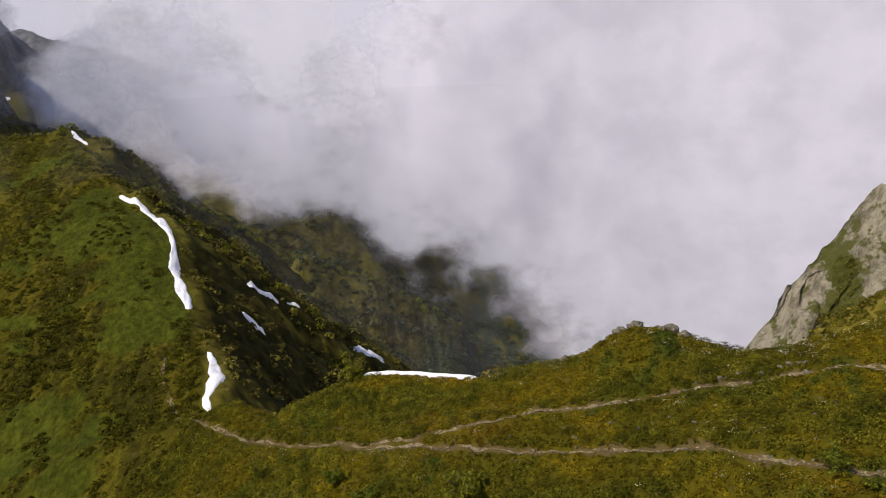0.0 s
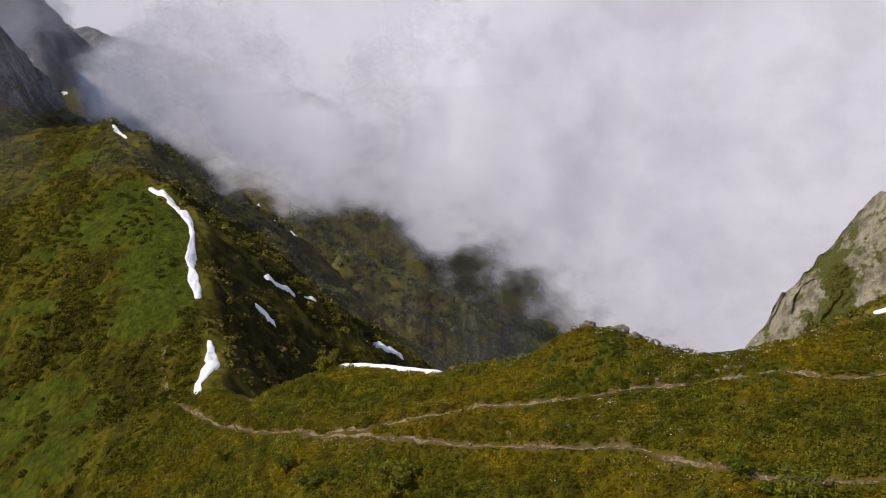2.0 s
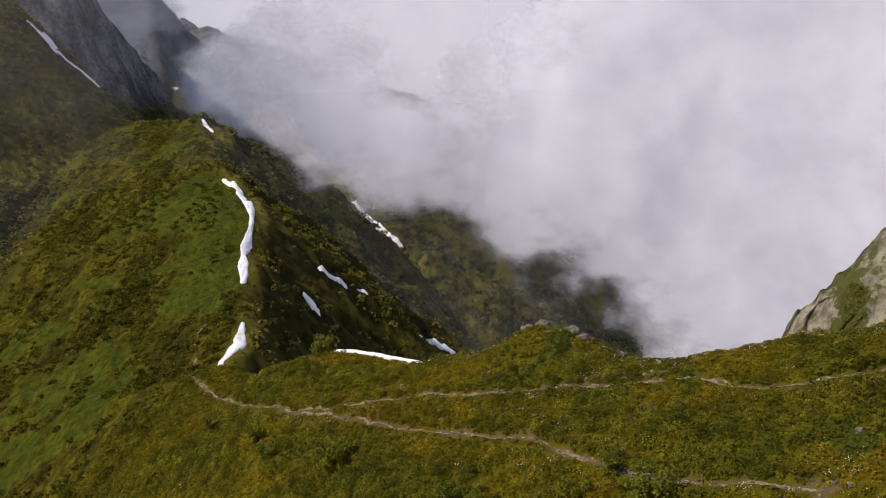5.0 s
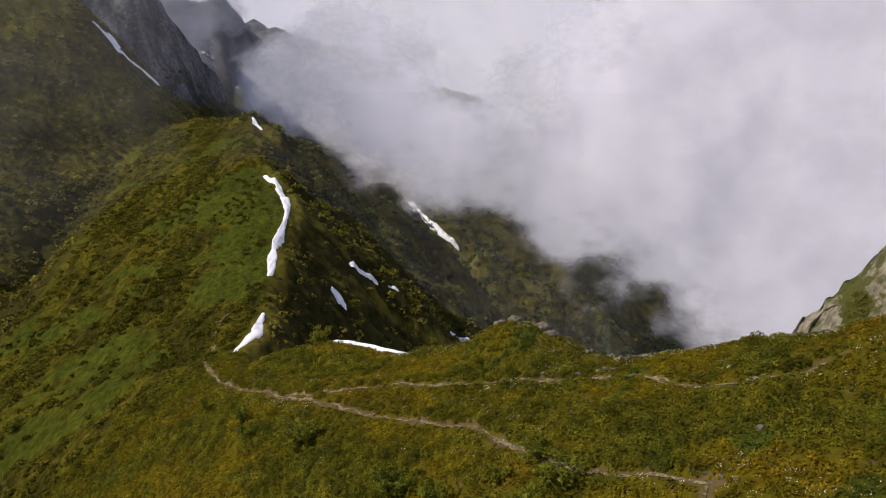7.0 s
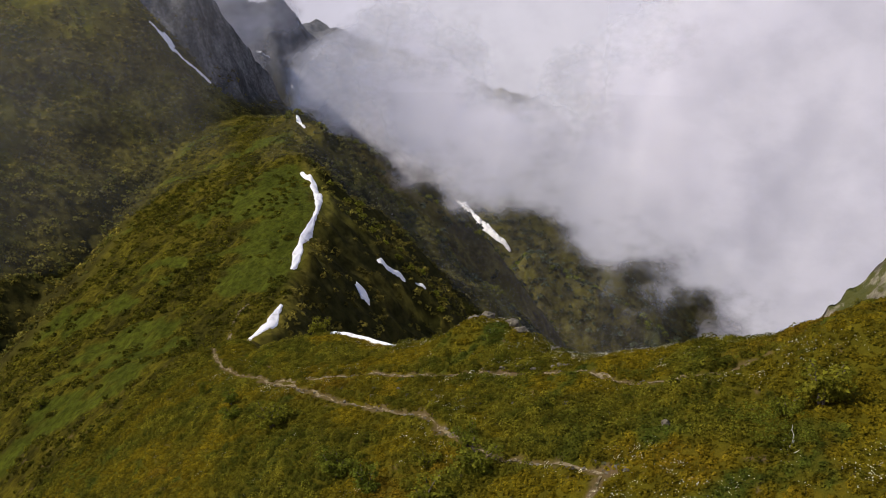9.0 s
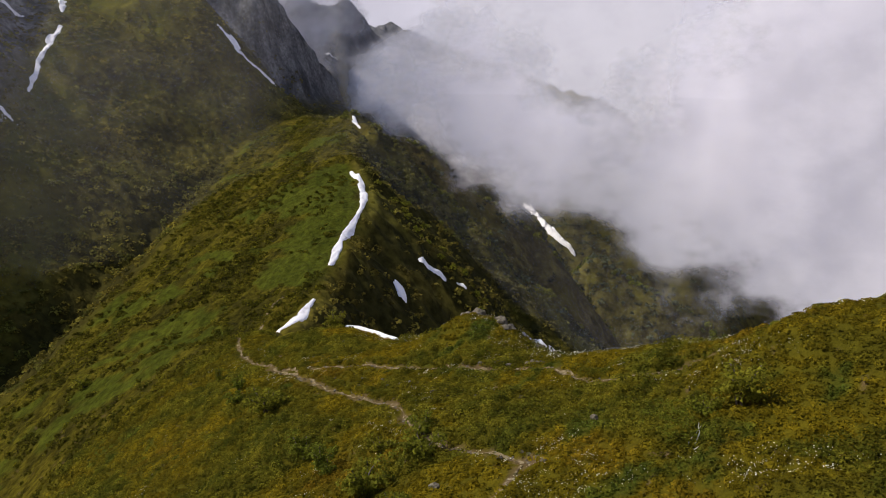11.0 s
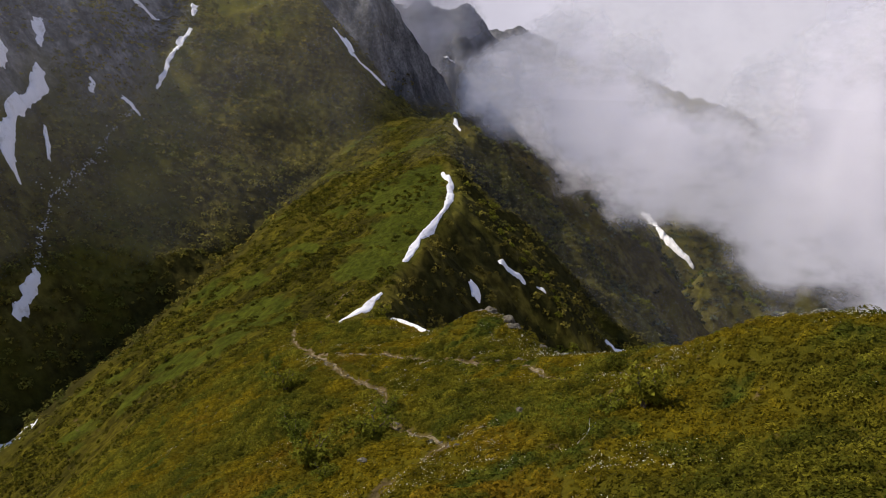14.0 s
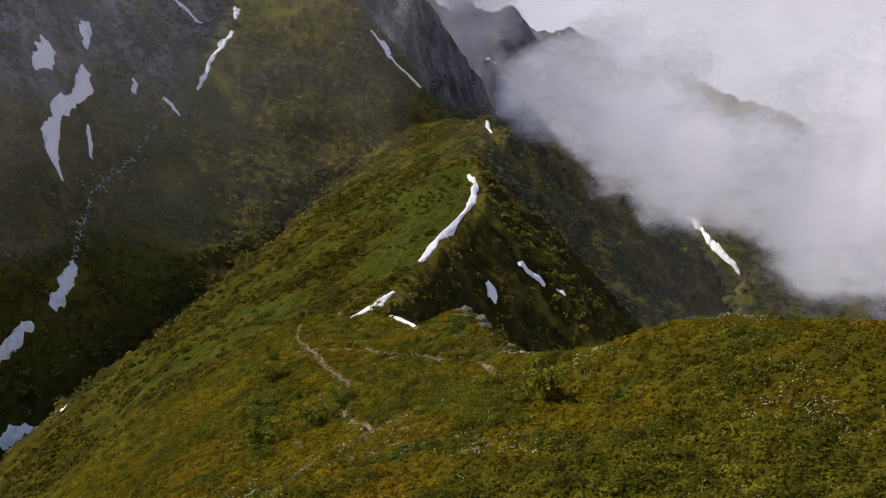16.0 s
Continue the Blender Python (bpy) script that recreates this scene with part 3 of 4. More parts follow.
# thin haze before the high western slopes and the far ridge; the nearest sheet is also added to lighten the shaded
# slopes
for k, (radius, most, base_z, a0, a1, top, lean, start, widen) in enumerate(((165, 0.085, 10, -46, -37, 140, 0.0, -84, 3.6), (560, 0.14, -60, -38, -31, 200, 0.0, -56, 0), (300, 0.05, -260, -12, -6, 30, 0.0, -44, 0), (1000, 0.5, -80, -18, -14, 260, 1.1, -37, 0))):
    me, az, zz, rad = arc("haze", radius, start, -5, -300, top, 90, 60, lean, widen)
    give(me, "edge", np.clip((zz - base_z) * 1.2, -140, 70) - step(a0, a1, az) * 170 - step(start + 7, start, az) * 200 * (start > -60))
    me.materials.append(cloud_material("thin_haze", 0, 85, most, (50 * k, 31, 12), 0.4))
    tagged(new("haze", me), "thin bluish haze before the high slopes", "haze", kind="stuff")

# ---- trails ----
def ribbon(name, line, half, label):
    """A worn path laid on the slope: a strip with ragged edges, a little below its banks."""
    pts = []
    for p, q in zip(line[:-1], line[1:]):
        n = max(2, int(math.hypot(q[0] - p[0], q[1] - p[1]) / 0.45))
        pts += [(p[0] + (q[0] - p[0]) * k / n, p[1] + (q[1] - p[1]) * k / n) for k in range(n)]
    pts = np.array(pts)
    for _ in range(10):
        pts[1:-1] = (pts[:-2] + 2 * pts[1:-1] + pts[2:]) / 4
    way = np.gradient(pts, axis=0)
    way /= np.linalg.norm(way, axis=1)[:, None]
    side = np.stack([-way[:, 1], way[:, 0]], 1)
    pts = pts + side * (0.5 * fbm(pts[:, 0], pts[:, 1], 5, 3))[:, None]
    w = half * np.clip(0.9 + 1.4 * fbm(pts[:, 0] + 50, pts[:, 1], 4.0, 4) + 1.3 * fbm(pts[:, 0], pts[:, 1] + 30, 1.1, 3), 0.12, 2.0)
    rows = []
    for k in np.linspace(-1, 1, 5):
        q = pts + side * (w * k)[:, None]
        z = surface(q[:, 0], q[:, 1]) + 0.05 - 0.03 * (1 - abs(k)) + 0.10 * fbm(q[:, 0], q[:, 1], 1.3, 3)
        rows.append(np.stack([q[:, 0], q[:, 1], z], 1))
    me = array_mesh(name, np.concatenate(rows), grid_faces(5, len(pts))[:, ::-1])
    me.materials.append(MAT_TRAIL)
    return tagged(new(name, me), label, "path", kind="structure")


ribbon("trail_upper", UPPER_TRAIL, 0.23, "narrow trodden earth footpath across the slope")
ribbon("trail_lower", LOWER_TRAIL, 0.18, "narrow stony footpath through the shrubs")
ribbon("trail_side", SIDE_TRAIL, 0.16, "faint earth footpath going downhill")

# ---- snow ----
SNOW_LINES = []


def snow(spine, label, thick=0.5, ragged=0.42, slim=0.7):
    """A leftover snow patch: a lens of old snow along a line of places and half widths fitted to the camera's view,
    thin and ragged at its rim.
    """
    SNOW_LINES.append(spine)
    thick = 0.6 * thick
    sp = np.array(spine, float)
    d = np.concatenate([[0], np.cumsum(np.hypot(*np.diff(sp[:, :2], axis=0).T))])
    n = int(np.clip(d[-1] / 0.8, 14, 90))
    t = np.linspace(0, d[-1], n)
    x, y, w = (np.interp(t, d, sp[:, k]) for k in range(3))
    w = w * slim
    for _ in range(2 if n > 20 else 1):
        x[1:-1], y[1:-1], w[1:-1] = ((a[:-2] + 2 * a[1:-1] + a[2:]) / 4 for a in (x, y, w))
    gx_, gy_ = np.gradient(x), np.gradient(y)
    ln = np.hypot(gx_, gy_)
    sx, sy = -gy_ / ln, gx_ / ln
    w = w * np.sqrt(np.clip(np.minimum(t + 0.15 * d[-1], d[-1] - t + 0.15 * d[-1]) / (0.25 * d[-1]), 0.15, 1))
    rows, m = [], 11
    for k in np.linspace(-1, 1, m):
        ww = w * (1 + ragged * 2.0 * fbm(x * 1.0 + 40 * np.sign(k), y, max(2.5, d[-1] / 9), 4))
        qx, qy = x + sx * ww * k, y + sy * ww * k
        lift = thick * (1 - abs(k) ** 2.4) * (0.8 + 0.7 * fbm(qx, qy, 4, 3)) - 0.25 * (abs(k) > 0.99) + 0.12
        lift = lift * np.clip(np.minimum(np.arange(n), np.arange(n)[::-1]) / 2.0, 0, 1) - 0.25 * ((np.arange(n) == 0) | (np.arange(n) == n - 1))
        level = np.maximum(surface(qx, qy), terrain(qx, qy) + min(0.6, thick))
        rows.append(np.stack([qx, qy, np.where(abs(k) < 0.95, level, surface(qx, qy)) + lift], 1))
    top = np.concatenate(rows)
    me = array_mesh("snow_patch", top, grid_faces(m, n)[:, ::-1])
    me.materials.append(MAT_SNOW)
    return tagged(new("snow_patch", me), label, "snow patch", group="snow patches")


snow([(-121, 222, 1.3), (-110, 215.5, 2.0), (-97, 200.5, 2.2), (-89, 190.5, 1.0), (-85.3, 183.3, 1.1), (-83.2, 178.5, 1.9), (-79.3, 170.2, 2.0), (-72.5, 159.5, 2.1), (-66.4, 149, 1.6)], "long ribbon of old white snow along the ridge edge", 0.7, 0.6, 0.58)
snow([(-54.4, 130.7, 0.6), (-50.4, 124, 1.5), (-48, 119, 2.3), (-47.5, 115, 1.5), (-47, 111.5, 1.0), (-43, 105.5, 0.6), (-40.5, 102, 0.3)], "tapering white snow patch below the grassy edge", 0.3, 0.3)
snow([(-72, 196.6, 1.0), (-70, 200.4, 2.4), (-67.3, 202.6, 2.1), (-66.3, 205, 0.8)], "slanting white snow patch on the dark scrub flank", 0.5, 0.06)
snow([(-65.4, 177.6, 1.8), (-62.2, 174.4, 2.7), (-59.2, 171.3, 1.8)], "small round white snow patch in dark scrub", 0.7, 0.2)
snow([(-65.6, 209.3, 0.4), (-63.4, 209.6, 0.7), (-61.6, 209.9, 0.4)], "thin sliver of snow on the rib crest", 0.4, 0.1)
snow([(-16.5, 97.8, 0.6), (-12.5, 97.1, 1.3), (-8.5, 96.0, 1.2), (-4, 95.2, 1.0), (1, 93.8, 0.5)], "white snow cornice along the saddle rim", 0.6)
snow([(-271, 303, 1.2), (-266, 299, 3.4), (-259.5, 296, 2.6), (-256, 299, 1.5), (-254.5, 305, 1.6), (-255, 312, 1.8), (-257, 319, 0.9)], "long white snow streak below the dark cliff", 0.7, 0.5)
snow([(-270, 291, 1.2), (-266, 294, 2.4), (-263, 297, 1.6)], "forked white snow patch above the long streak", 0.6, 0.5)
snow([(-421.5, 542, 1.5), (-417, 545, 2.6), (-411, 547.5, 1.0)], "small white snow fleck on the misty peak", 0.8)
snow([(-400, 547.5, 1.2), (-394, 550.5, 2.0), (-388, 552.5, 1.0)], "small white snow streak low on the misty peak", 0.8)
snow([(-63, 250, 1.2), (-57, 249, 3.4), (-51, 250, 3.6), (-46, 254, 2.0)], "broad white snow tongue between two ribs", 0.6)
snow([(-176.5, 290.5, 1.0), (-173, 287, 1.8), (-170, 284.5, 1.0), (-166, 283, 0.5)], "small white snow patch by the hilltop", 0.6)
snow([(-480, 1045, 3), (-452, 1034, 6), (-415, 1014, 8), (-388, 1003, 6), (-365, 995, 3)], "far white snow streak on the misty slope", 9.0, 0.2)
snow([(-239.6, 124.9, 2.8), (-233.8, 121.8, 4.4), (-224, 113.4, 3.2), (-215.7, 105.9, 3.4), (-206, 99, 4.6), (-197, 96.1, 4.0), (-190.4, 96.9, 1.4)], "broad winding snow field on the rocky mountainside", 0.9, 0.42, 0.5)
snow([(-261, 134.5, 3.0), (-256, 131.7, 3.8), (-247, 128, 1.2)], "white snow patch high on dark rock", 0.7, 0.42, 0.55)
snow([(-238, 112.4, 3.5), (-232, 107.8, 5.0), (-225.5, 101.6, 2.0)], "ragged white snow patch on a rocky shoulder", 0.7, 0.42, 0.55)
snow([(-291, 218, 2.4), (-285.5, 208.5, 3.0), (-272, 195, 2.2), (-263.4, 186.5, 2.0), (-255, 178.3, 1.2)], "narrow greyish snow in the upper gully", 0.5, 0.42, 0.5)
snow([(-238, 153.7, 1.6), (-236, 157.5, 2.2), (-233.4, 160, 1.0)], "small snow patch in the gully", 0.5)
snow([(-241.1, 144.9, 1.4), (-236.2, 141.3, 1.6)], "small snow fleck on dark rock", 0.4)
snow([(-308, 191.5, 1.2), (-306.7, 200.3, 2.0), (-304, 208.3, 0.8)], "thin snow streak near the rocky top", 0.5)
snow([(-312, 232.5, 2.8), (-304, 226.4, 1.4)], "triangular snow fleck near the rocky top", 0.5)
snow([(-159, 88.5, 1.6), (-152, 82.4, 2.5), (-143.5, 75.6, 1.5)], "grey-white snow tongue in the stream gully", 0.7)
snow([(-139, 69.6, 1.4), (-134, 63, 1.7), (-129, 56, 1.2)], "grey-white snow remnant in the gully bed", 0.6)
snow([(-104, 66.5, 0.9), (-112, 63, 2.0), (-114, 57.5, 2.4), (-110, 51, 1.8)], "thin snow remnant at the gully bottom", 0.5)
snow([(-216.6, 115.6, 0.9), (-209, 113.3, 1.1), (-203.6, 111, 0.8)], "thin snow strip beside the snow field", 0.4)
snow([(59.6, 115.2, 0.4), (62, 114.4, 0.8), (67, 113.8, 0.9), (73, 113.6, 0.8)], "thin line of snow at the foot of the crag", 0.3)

# ---- crag ----
def crag():
    """A slabby rock tower rising to the east, with dipping joints and turf on its ledges."""
    nu, nv = 230, 150
    u, v = np.meshgrid(np.linspace(0, 1, nu), np.linspace(0, 1, nv))
    cx, cy = 44.2 + 46 * u, 130.5 + 12 * np.minimum(u, 0.3) + 6 * np.maximum(u - 0.3, 0)
    top = np.interp(u, (0, 0.06, 0.12, 0.157, 0.228, 0.304, 0.343, 0.385, 0.457, 0.6, 1), (-9, -5, -0.8, 4.2, 7.3, 11.8, 13.8, 17.2, 21.8, 24, 30))
    foot = np.interp(u, (0, 0.3, 1), (-14, -7, 0))
    s = v * 2                                            # 0..1 front face, 1..2 back face
    rise = np.where(s < 1, s, 2 - s)
    z = foot + (top - foot) * (1 - (1 - rise) ** 2.8)
    out = (1 - rise) * np.where(s < 1, 4 + 0.52 * (top - foot), -3.5)
    x, y = cx + 0.12 * out, cy - out
    # slabs dipping to the lower left
    a = (x * 0.80 - z * 0.60) + 1.2 * fbm(x, z, 9, 3)
    b = (x * 0.60 + z * 0.80)
    slab = np.abs(((a / 3.1 + 0.25 * fbm(b, a, 12, 2)) % 1.0) - 0.5) * 2
    crack = np.exp(-((slab - 1) / 0.16) ** 2)
    push = 1.5 * fbm(x, z, 11, 4) + 1.1 * fbm(a * 1.0, b * 0.22, 2.4, 4) - 1.0 * crack * step(-0.25, 0.25, fbm(a, b, 14, 2) + 0.1) + 0.35 * fbm(x, z, 1.4, 3)
    cleft = np.exp(-((x - 50.6 - 0.30 * z) / 0.75) ** 2) * step(-4, -2, z) * step(5.5, 4, z) + np.exp(-((x - 51.9 - 0.42 * z) / 0.8) ** 2) * step(1.5, 3, z) * step(8, 6.5, z)
    cleft = cleft + 0.5 * np.exp(-((x - 55.5 - 0.30 * (z - 3)) / 0.9) ** 2) * step(10, 7, z)
    push = push - 2.0 * cleft
    edge = step(0, 0.06, v) * step(1, 0.94, v)
    y = y - push * edge * np.where(s < 1, 1, -0.7)
    saw = ((x + 0.8 * fbm(x, z, 5, 2)) / 2.7) % 1.0            # broken blocks along the skyline
    z = z + (1.0 * fbm(x, y, 3.0, 4) + 1.3 * (np.minimum(saw / 0.25, 1) - saw) - 0.5) * step(0.72, 1.0, rise)
    thing = tagged(new("crag"), "grey slabby rock crag with turf on its ledges", "rock")
    me = array_mesh("rock_face", np.stack([x, y, z], -1).reshape(-1, 3), grid_faces(nv, nu))
    turf = 0.12 + 0.62 * np.exp(-((x - 59.0 - 0.25 * (z - 8)) / (1.2 + 0.10 * np.clip(10 - z, 0, 8))) ** 2) * step(13, 9, z) + 0.27 * step(5, 10, z) * np.exp(-((x - 58.5) / 4) ** 2)
    give(me, "turf", turf)
    me.materials.append(MAT_CRAG)
    new("rock_face", me).parent = thing
    front = (s < 0.97) & (s > 0.25) & (z > 0)
    return thing, x[front], y[front], z[front], turf[front]


crag_thing, crag_x, crag_y, crag_z, crag_turf = crag()

# ---- plants ----
def part(name, me, material, parent, label=""):
    me.materials.append(material)
    ob = new(name, me)
    ob.parent = parent
    return tagged(ob, label)


def leaves(rng, centres, radii, count, size, flat=0.75, fill=0.35, loose=0.75):
    """Places and triangles of leaf sprays heaped in domes round the centres."""
    k = len(centres)
    d = rng.normal(size=(k, count, 3))
    d[..., 2] = np.abs(d[..., 2]) * 0.9 + 0.05
    d /= np.linalg.norm(d, axis=2)[..., None]
    reach = radii[:, None] * (1 - fill * rng.random((k, count)) ** 1.5)
    mid = centres[:, None, :] + d * reach[..., None] * np.array([1, 1, flat])
    nrm = d + loose * rng.normal(size=d.shape)
    nrm[..., 2] += 0.8 * loose + 0.1
    nrm /= np.linalg.norm(nrm, axis=2)[..., None]
    t = np.cross(nrm, rng.normal(size=nrm.shape))
    t /= np.linalg.norm(t, axis=2)[..., None]
    b = np.cross(nrm, t)
    s = (size * (0.6 + 0.8 * rng.random((k, count))) * (radii / radii.mean())[:, None] ** 0.5)[..., None]
    co = np.stack([mid + t * s, mid - t * s * 0.5 + b * s * 0.8, mid - t * s * 0.5 - b * s * 0.8], 2).reshape(-1, 3)
    return co, np.arange(len(co)).reshape(-1, 3)


def scatter(rng, x0, x1, y0, y1, gap):
    x, y = np.meshgrid(np.arange(x0, x1, gap), np.arange(y0, y1, gap))
    x, y = x.ravel(), y.ravel()
    x, y = x + rng.uniform(-0.5, 0.5, x.size) * gap, y + rng.uniform(-0.5, 0.5, x.size) * gap
    az = np.degrees(np.arctan2(x - 48, y + 5))
    keep = (az > -84) & (az < 46)
    return x[keep], y[keep]


def heap(name, rng, x, y, r, count, size, material, label, category, flat=0.75, tone=(0.7, 1.4), loose=0.75, fill=0.35, green=0.0, woods=0.0, boost=1.0):
    """Many small plants in one mesh, each of its own tone."""
    c = np.stack([x, y, surface(x, y) - 0.10 * r], 1)
    co, f = leaves(rng, c, r, count, size, flat, fill, loose)
    me = array_mesh(name, co, f, False)
    give(me, "tone", np.repeat(boost * (tone[0] + (tone[1] - tone[0]) * rng.random(len(x))), 3 * count))
    # share of the painted cloud-shadow tone in each plant's leaves
    give(me, "woods", np.repeat(np.broadcast_to(woods, len(x)), 3 * count))
    give(me, "green", np.repeat(np.clip(np.broadcast_to(green, len(x)), 0, 1), 3 * count))
    me.materials.append(material)
    return tagged(new(name, me), label, category, kind="stuff")


def off_snow(x, y):
    """Whether a place lies clear of the snow patches."""
    ok = np.ones(len(x), bool)
    for line in SNOW_LINES:
        a = np.array(line)
        near = (x > a[:, 0].min() - 8) & (x < a[:, 0].max() + 8) & (y > a[:, 1].min() - 8) & (y < a[:, 1].max() + 8)
        if near.any():
            ok[near] &= np.abs(along(x[near], y[near], [p[:2] for p in line])[0]) > a[:, 2].max() * 0.75 + 0.5
    return ok


def leafy_share(x, y):
    """Where rounded green shrubs stand in place of the low yellowish carpet."""
    f = fbm(x + 11, y + 40, 15, 4) + 0.4 * fbm(x, y + 140, 5, 3)
    f = f + 0.30 * np.exp(-((x - 44) / 9) ** 2 - ((y - 58) / 6) ** 2) + 0.25 * np.exp(-((x - 10) / 30) ** 2 - ((y - 52) / 8) ** 2) - 0.3 * np.exp(-((x - 26) / 9) ** 2 - ((y - 66) / 3.5) ** 2)
    return step(-0.02, 0.22, f)


def clear_of_trail(x, y, r):
    """Shrubs keep off the footpaths, more so on the downhill side."""
    ok = np.ones(len(x), bool)
    for line in (UPPER_TRAIL, LOWER_TRAIL, SIDE_TRAIL):
        d = along(x, y, line)[0]
        ok &= np.where(d > 0, d > 0.28 + 0.55 * r, -d > 0.50 + 1.0 * r)
    return ok


rng = np.random.RandomState(3)
x, y = scatter(rng, -60, 92, 20, 100, 1.05)
_, ins, _, _, rr = cover(x, y)
lush = leafy_share(x, y)
r = np.where(lush > 0.5, 0.50 + 0.50 * rng.random(len(x)) ** 1.3, 0.42 + 0.22 * rng.random(len(x)))
ok = (ins > 0.4) & (rr > 26) & (rr < 135) & clear_of_trail(x, y, r) & (x > -45 + 20 * fbm(x, y, 20, 3))
x, y, r, lush = x[ok], y[ok], r[ok], lush[ok]
for pick, name, label, flat, tone in ((lush > 0.5, "leafy_shrubs", "rounded dark green shrubs crowding the slope", 0.95, (0.7, 1.3)), (lush <= 0.5, "heath_carpet", "low yellow-olive heath carpet covering the slope", 0.55, (0.85, 1.25))):
    heap(name, rng, x[pick], y[pick], r[pick], 100, 0.095, MAT_SHRUB, label, "shrubs", flat, tone, 0.35, 0.14, lush[pick] * (0.7 + 0.6 * rng.random(pick.sum())), boost=1 + 0.25 * step(5, -15, x[pick]))
x, y = scatter(rng, -60, 92, 20, 100, 0.60)
_, ins, _, _, rr = cover(x, y)
ok = (ins > 0.4) & (rr > 26) & (rr < 135) & clear_of_trail(x, y, 0.1 + 0.2 * rng.random(len(x))) & (x > -45 + 20 * fbm(x, y, 20, 3))
x, y = x[ok], y[ok]
heap("ground_shrubs", rng, x, y, 0.24 + 0.16 * rng.random(len(x)), 14, 0.12, MAT_SHRUB, "creeping olive-green plants between the shrubs", "shrubs", 0.6, (0.7, 1.2), 0.45, 0.35, leafy_share(x, y))
# denser shrubs on the bank above each footpath
xs, ys = [], []
for line in (UPPER_TRAIL, LOWER_TRAIL):
    for p, q in zip(line[:-1], line[1:]):
        dx, dy = q[0] - p[0], q[1] - p[1]
        n_ = int(math.hypot(dx, dy) / 0.62)
        t = rng.random(n_)
        off = 0.75 + 0.45 * rng.random(n_)
        xs.append(p[0] + dx * t - dy / math.hypot(dx, dy) * off)
        ys.append(p[1] + dy * t + dx / math.hypot(dx, dy) * off)
x, y = np.concatenate(xs), np.concatenate(ys)
ok = (x > -38) & clear_of_trail(x, y, np.full(len(x), 0.2)) & (fbm(x, y, 6, 2) > -0.25)
x, y = x[ok], y[ok]
heap("bank_shrubs", rng, x, y, 0.45 + 0.30 * rng.random(len(x)), 100, 0.095, MAT_SHRUB, "green shrubs on the bank above the footpath", "shrubs", 0.95, (0.7, 1.2), 0.35, 0.14, 0.5 + 0.5 * rng.random(len(x)))

x, y = scatter(rng, -250, 0, 28, 310, 1.2)
_, ins, _, _, rr = cover(x, y)
ok = (ins > 0.5) & (rr > 100) & (rng.random(len(x)) < step(-0.12, 0.2, fbm(0.92 * x + 0.40 * y, 0.3 * (0.40 * x - 0.92 * y), 9, 4)) * 0.85 + 0.10) & (x < -38) & off_snow(x, y) & (meadow_share(x, y) < 0.3 + 0.3 * rng.random(len(x)))
x, y = x[ok], y[ok]
heap("hill_shrubs", rng, x, y, 0.4 + 0.7 * rng.random(len(x)), 20, 0.24, MAT_SHRUB, "scattered low shrubs on the grassy hillside", "shrubs", 0.6, (0.4, 1.3), 0.5, 0.3, 0.5)
x, y = scatter(rng, -250, -40, 70, 310, 2.6)
_, ins, _, _, rr = cover(x, y)
band = fbm(0.92 * x + 0.40 * y + 60, 0.3 * (0.40 * x - 0.92 * y), 11, 4)
ok = (ins > 0.5) & (rr > 105) & (rng.random(len(x)) < 0.8 * step(0.02, 0.28, band) + 0.03) & off_snow(x, y)
x, y = x[ok], y[ok]
heap("hill_bushes", rng, x, y, 0.7 + 0.9 * rng.random(len(x)) ** 1.5, 40, 0.30, MAT_SHRUB, "dark green bushes in bands along the hillside", "bushes", 0.75, (0.45, 0.95), 0.5, 0.3, 0.8)


x, y = scatter(rng, -330, 60, 45, 470, 2.7)
_, ins, dd1, dd2, rr = cover(x, y)
steep = surface(x, y)
ok = (ins < 0.35) & (rr > 95) & (rr < 520) & (rng.random(len(x)) < 0.35 + 0.6 * step(-0.2, 0.3, fbm(x, y + 77, 35, 3))) & ((x > -290) | (y < 240)) & (steep < 95) & (np.abs(along(x, y, BUTTRESS)[0]) > np.where(steep < 12, 8, 22)) & off_snow(x, y)
x, y = x[ok], y[ok]
heap("scrub", rng, x, y, 0.7 + 1.7 * rng.random(len(x)) ** 2, 24, 0.44, MAT_SCRUB, "dark dense mountain scrub on the shaded flanks", "scrub", 0.85, (0.6, 1.6), woods=0.8 * step(270, 380, rr[ok]) * step(-230, -195, x))

x, y = scatter(rng, -330, -90, 60, 360, 3.8)
_, ins, _, _, rr = cover(x, y)
ok = (ins < 0.3) & (rng.random(len(x)) < (0.15 + 0.65 * step(-0.15, 0.2, fbm(x + 30, y, 26, 4))) * step(110, 80, terrain(x, y))) & (np.abs(along(x, y, BUTTRESS)[0]) > 26) & ((x > -262) | (y < 250)) & off_snow(x, y)
x, y = x[ok], y[ok]
heap("spur_bushes", rng, x, y, 1.0 + 1.5 * rng.random(len(x)) ** 1.5, 44, 0.42, MAT_SPUR, "round olive bushes scattered over the steep spur", "bushes", 0.95)

x, y = scatter(rng, -760, 260, 330, 1280, 7.2)
rr = np.hypot(x - 48, y + 5)
ok = (rng.random(len(x)) < 0.75 * step(-0.3, 0.2, fbm(x, y, 60, 3))) & (terrain(x, y) < 5) & ((x > -250) | (y > 420)) & (rr < 1200) & (np.abs(along(x, y, BUTTRESS)[0]) > 40) & off_snow(x, y)
x, y, rr = x[ok], y[ok], rr[ok]
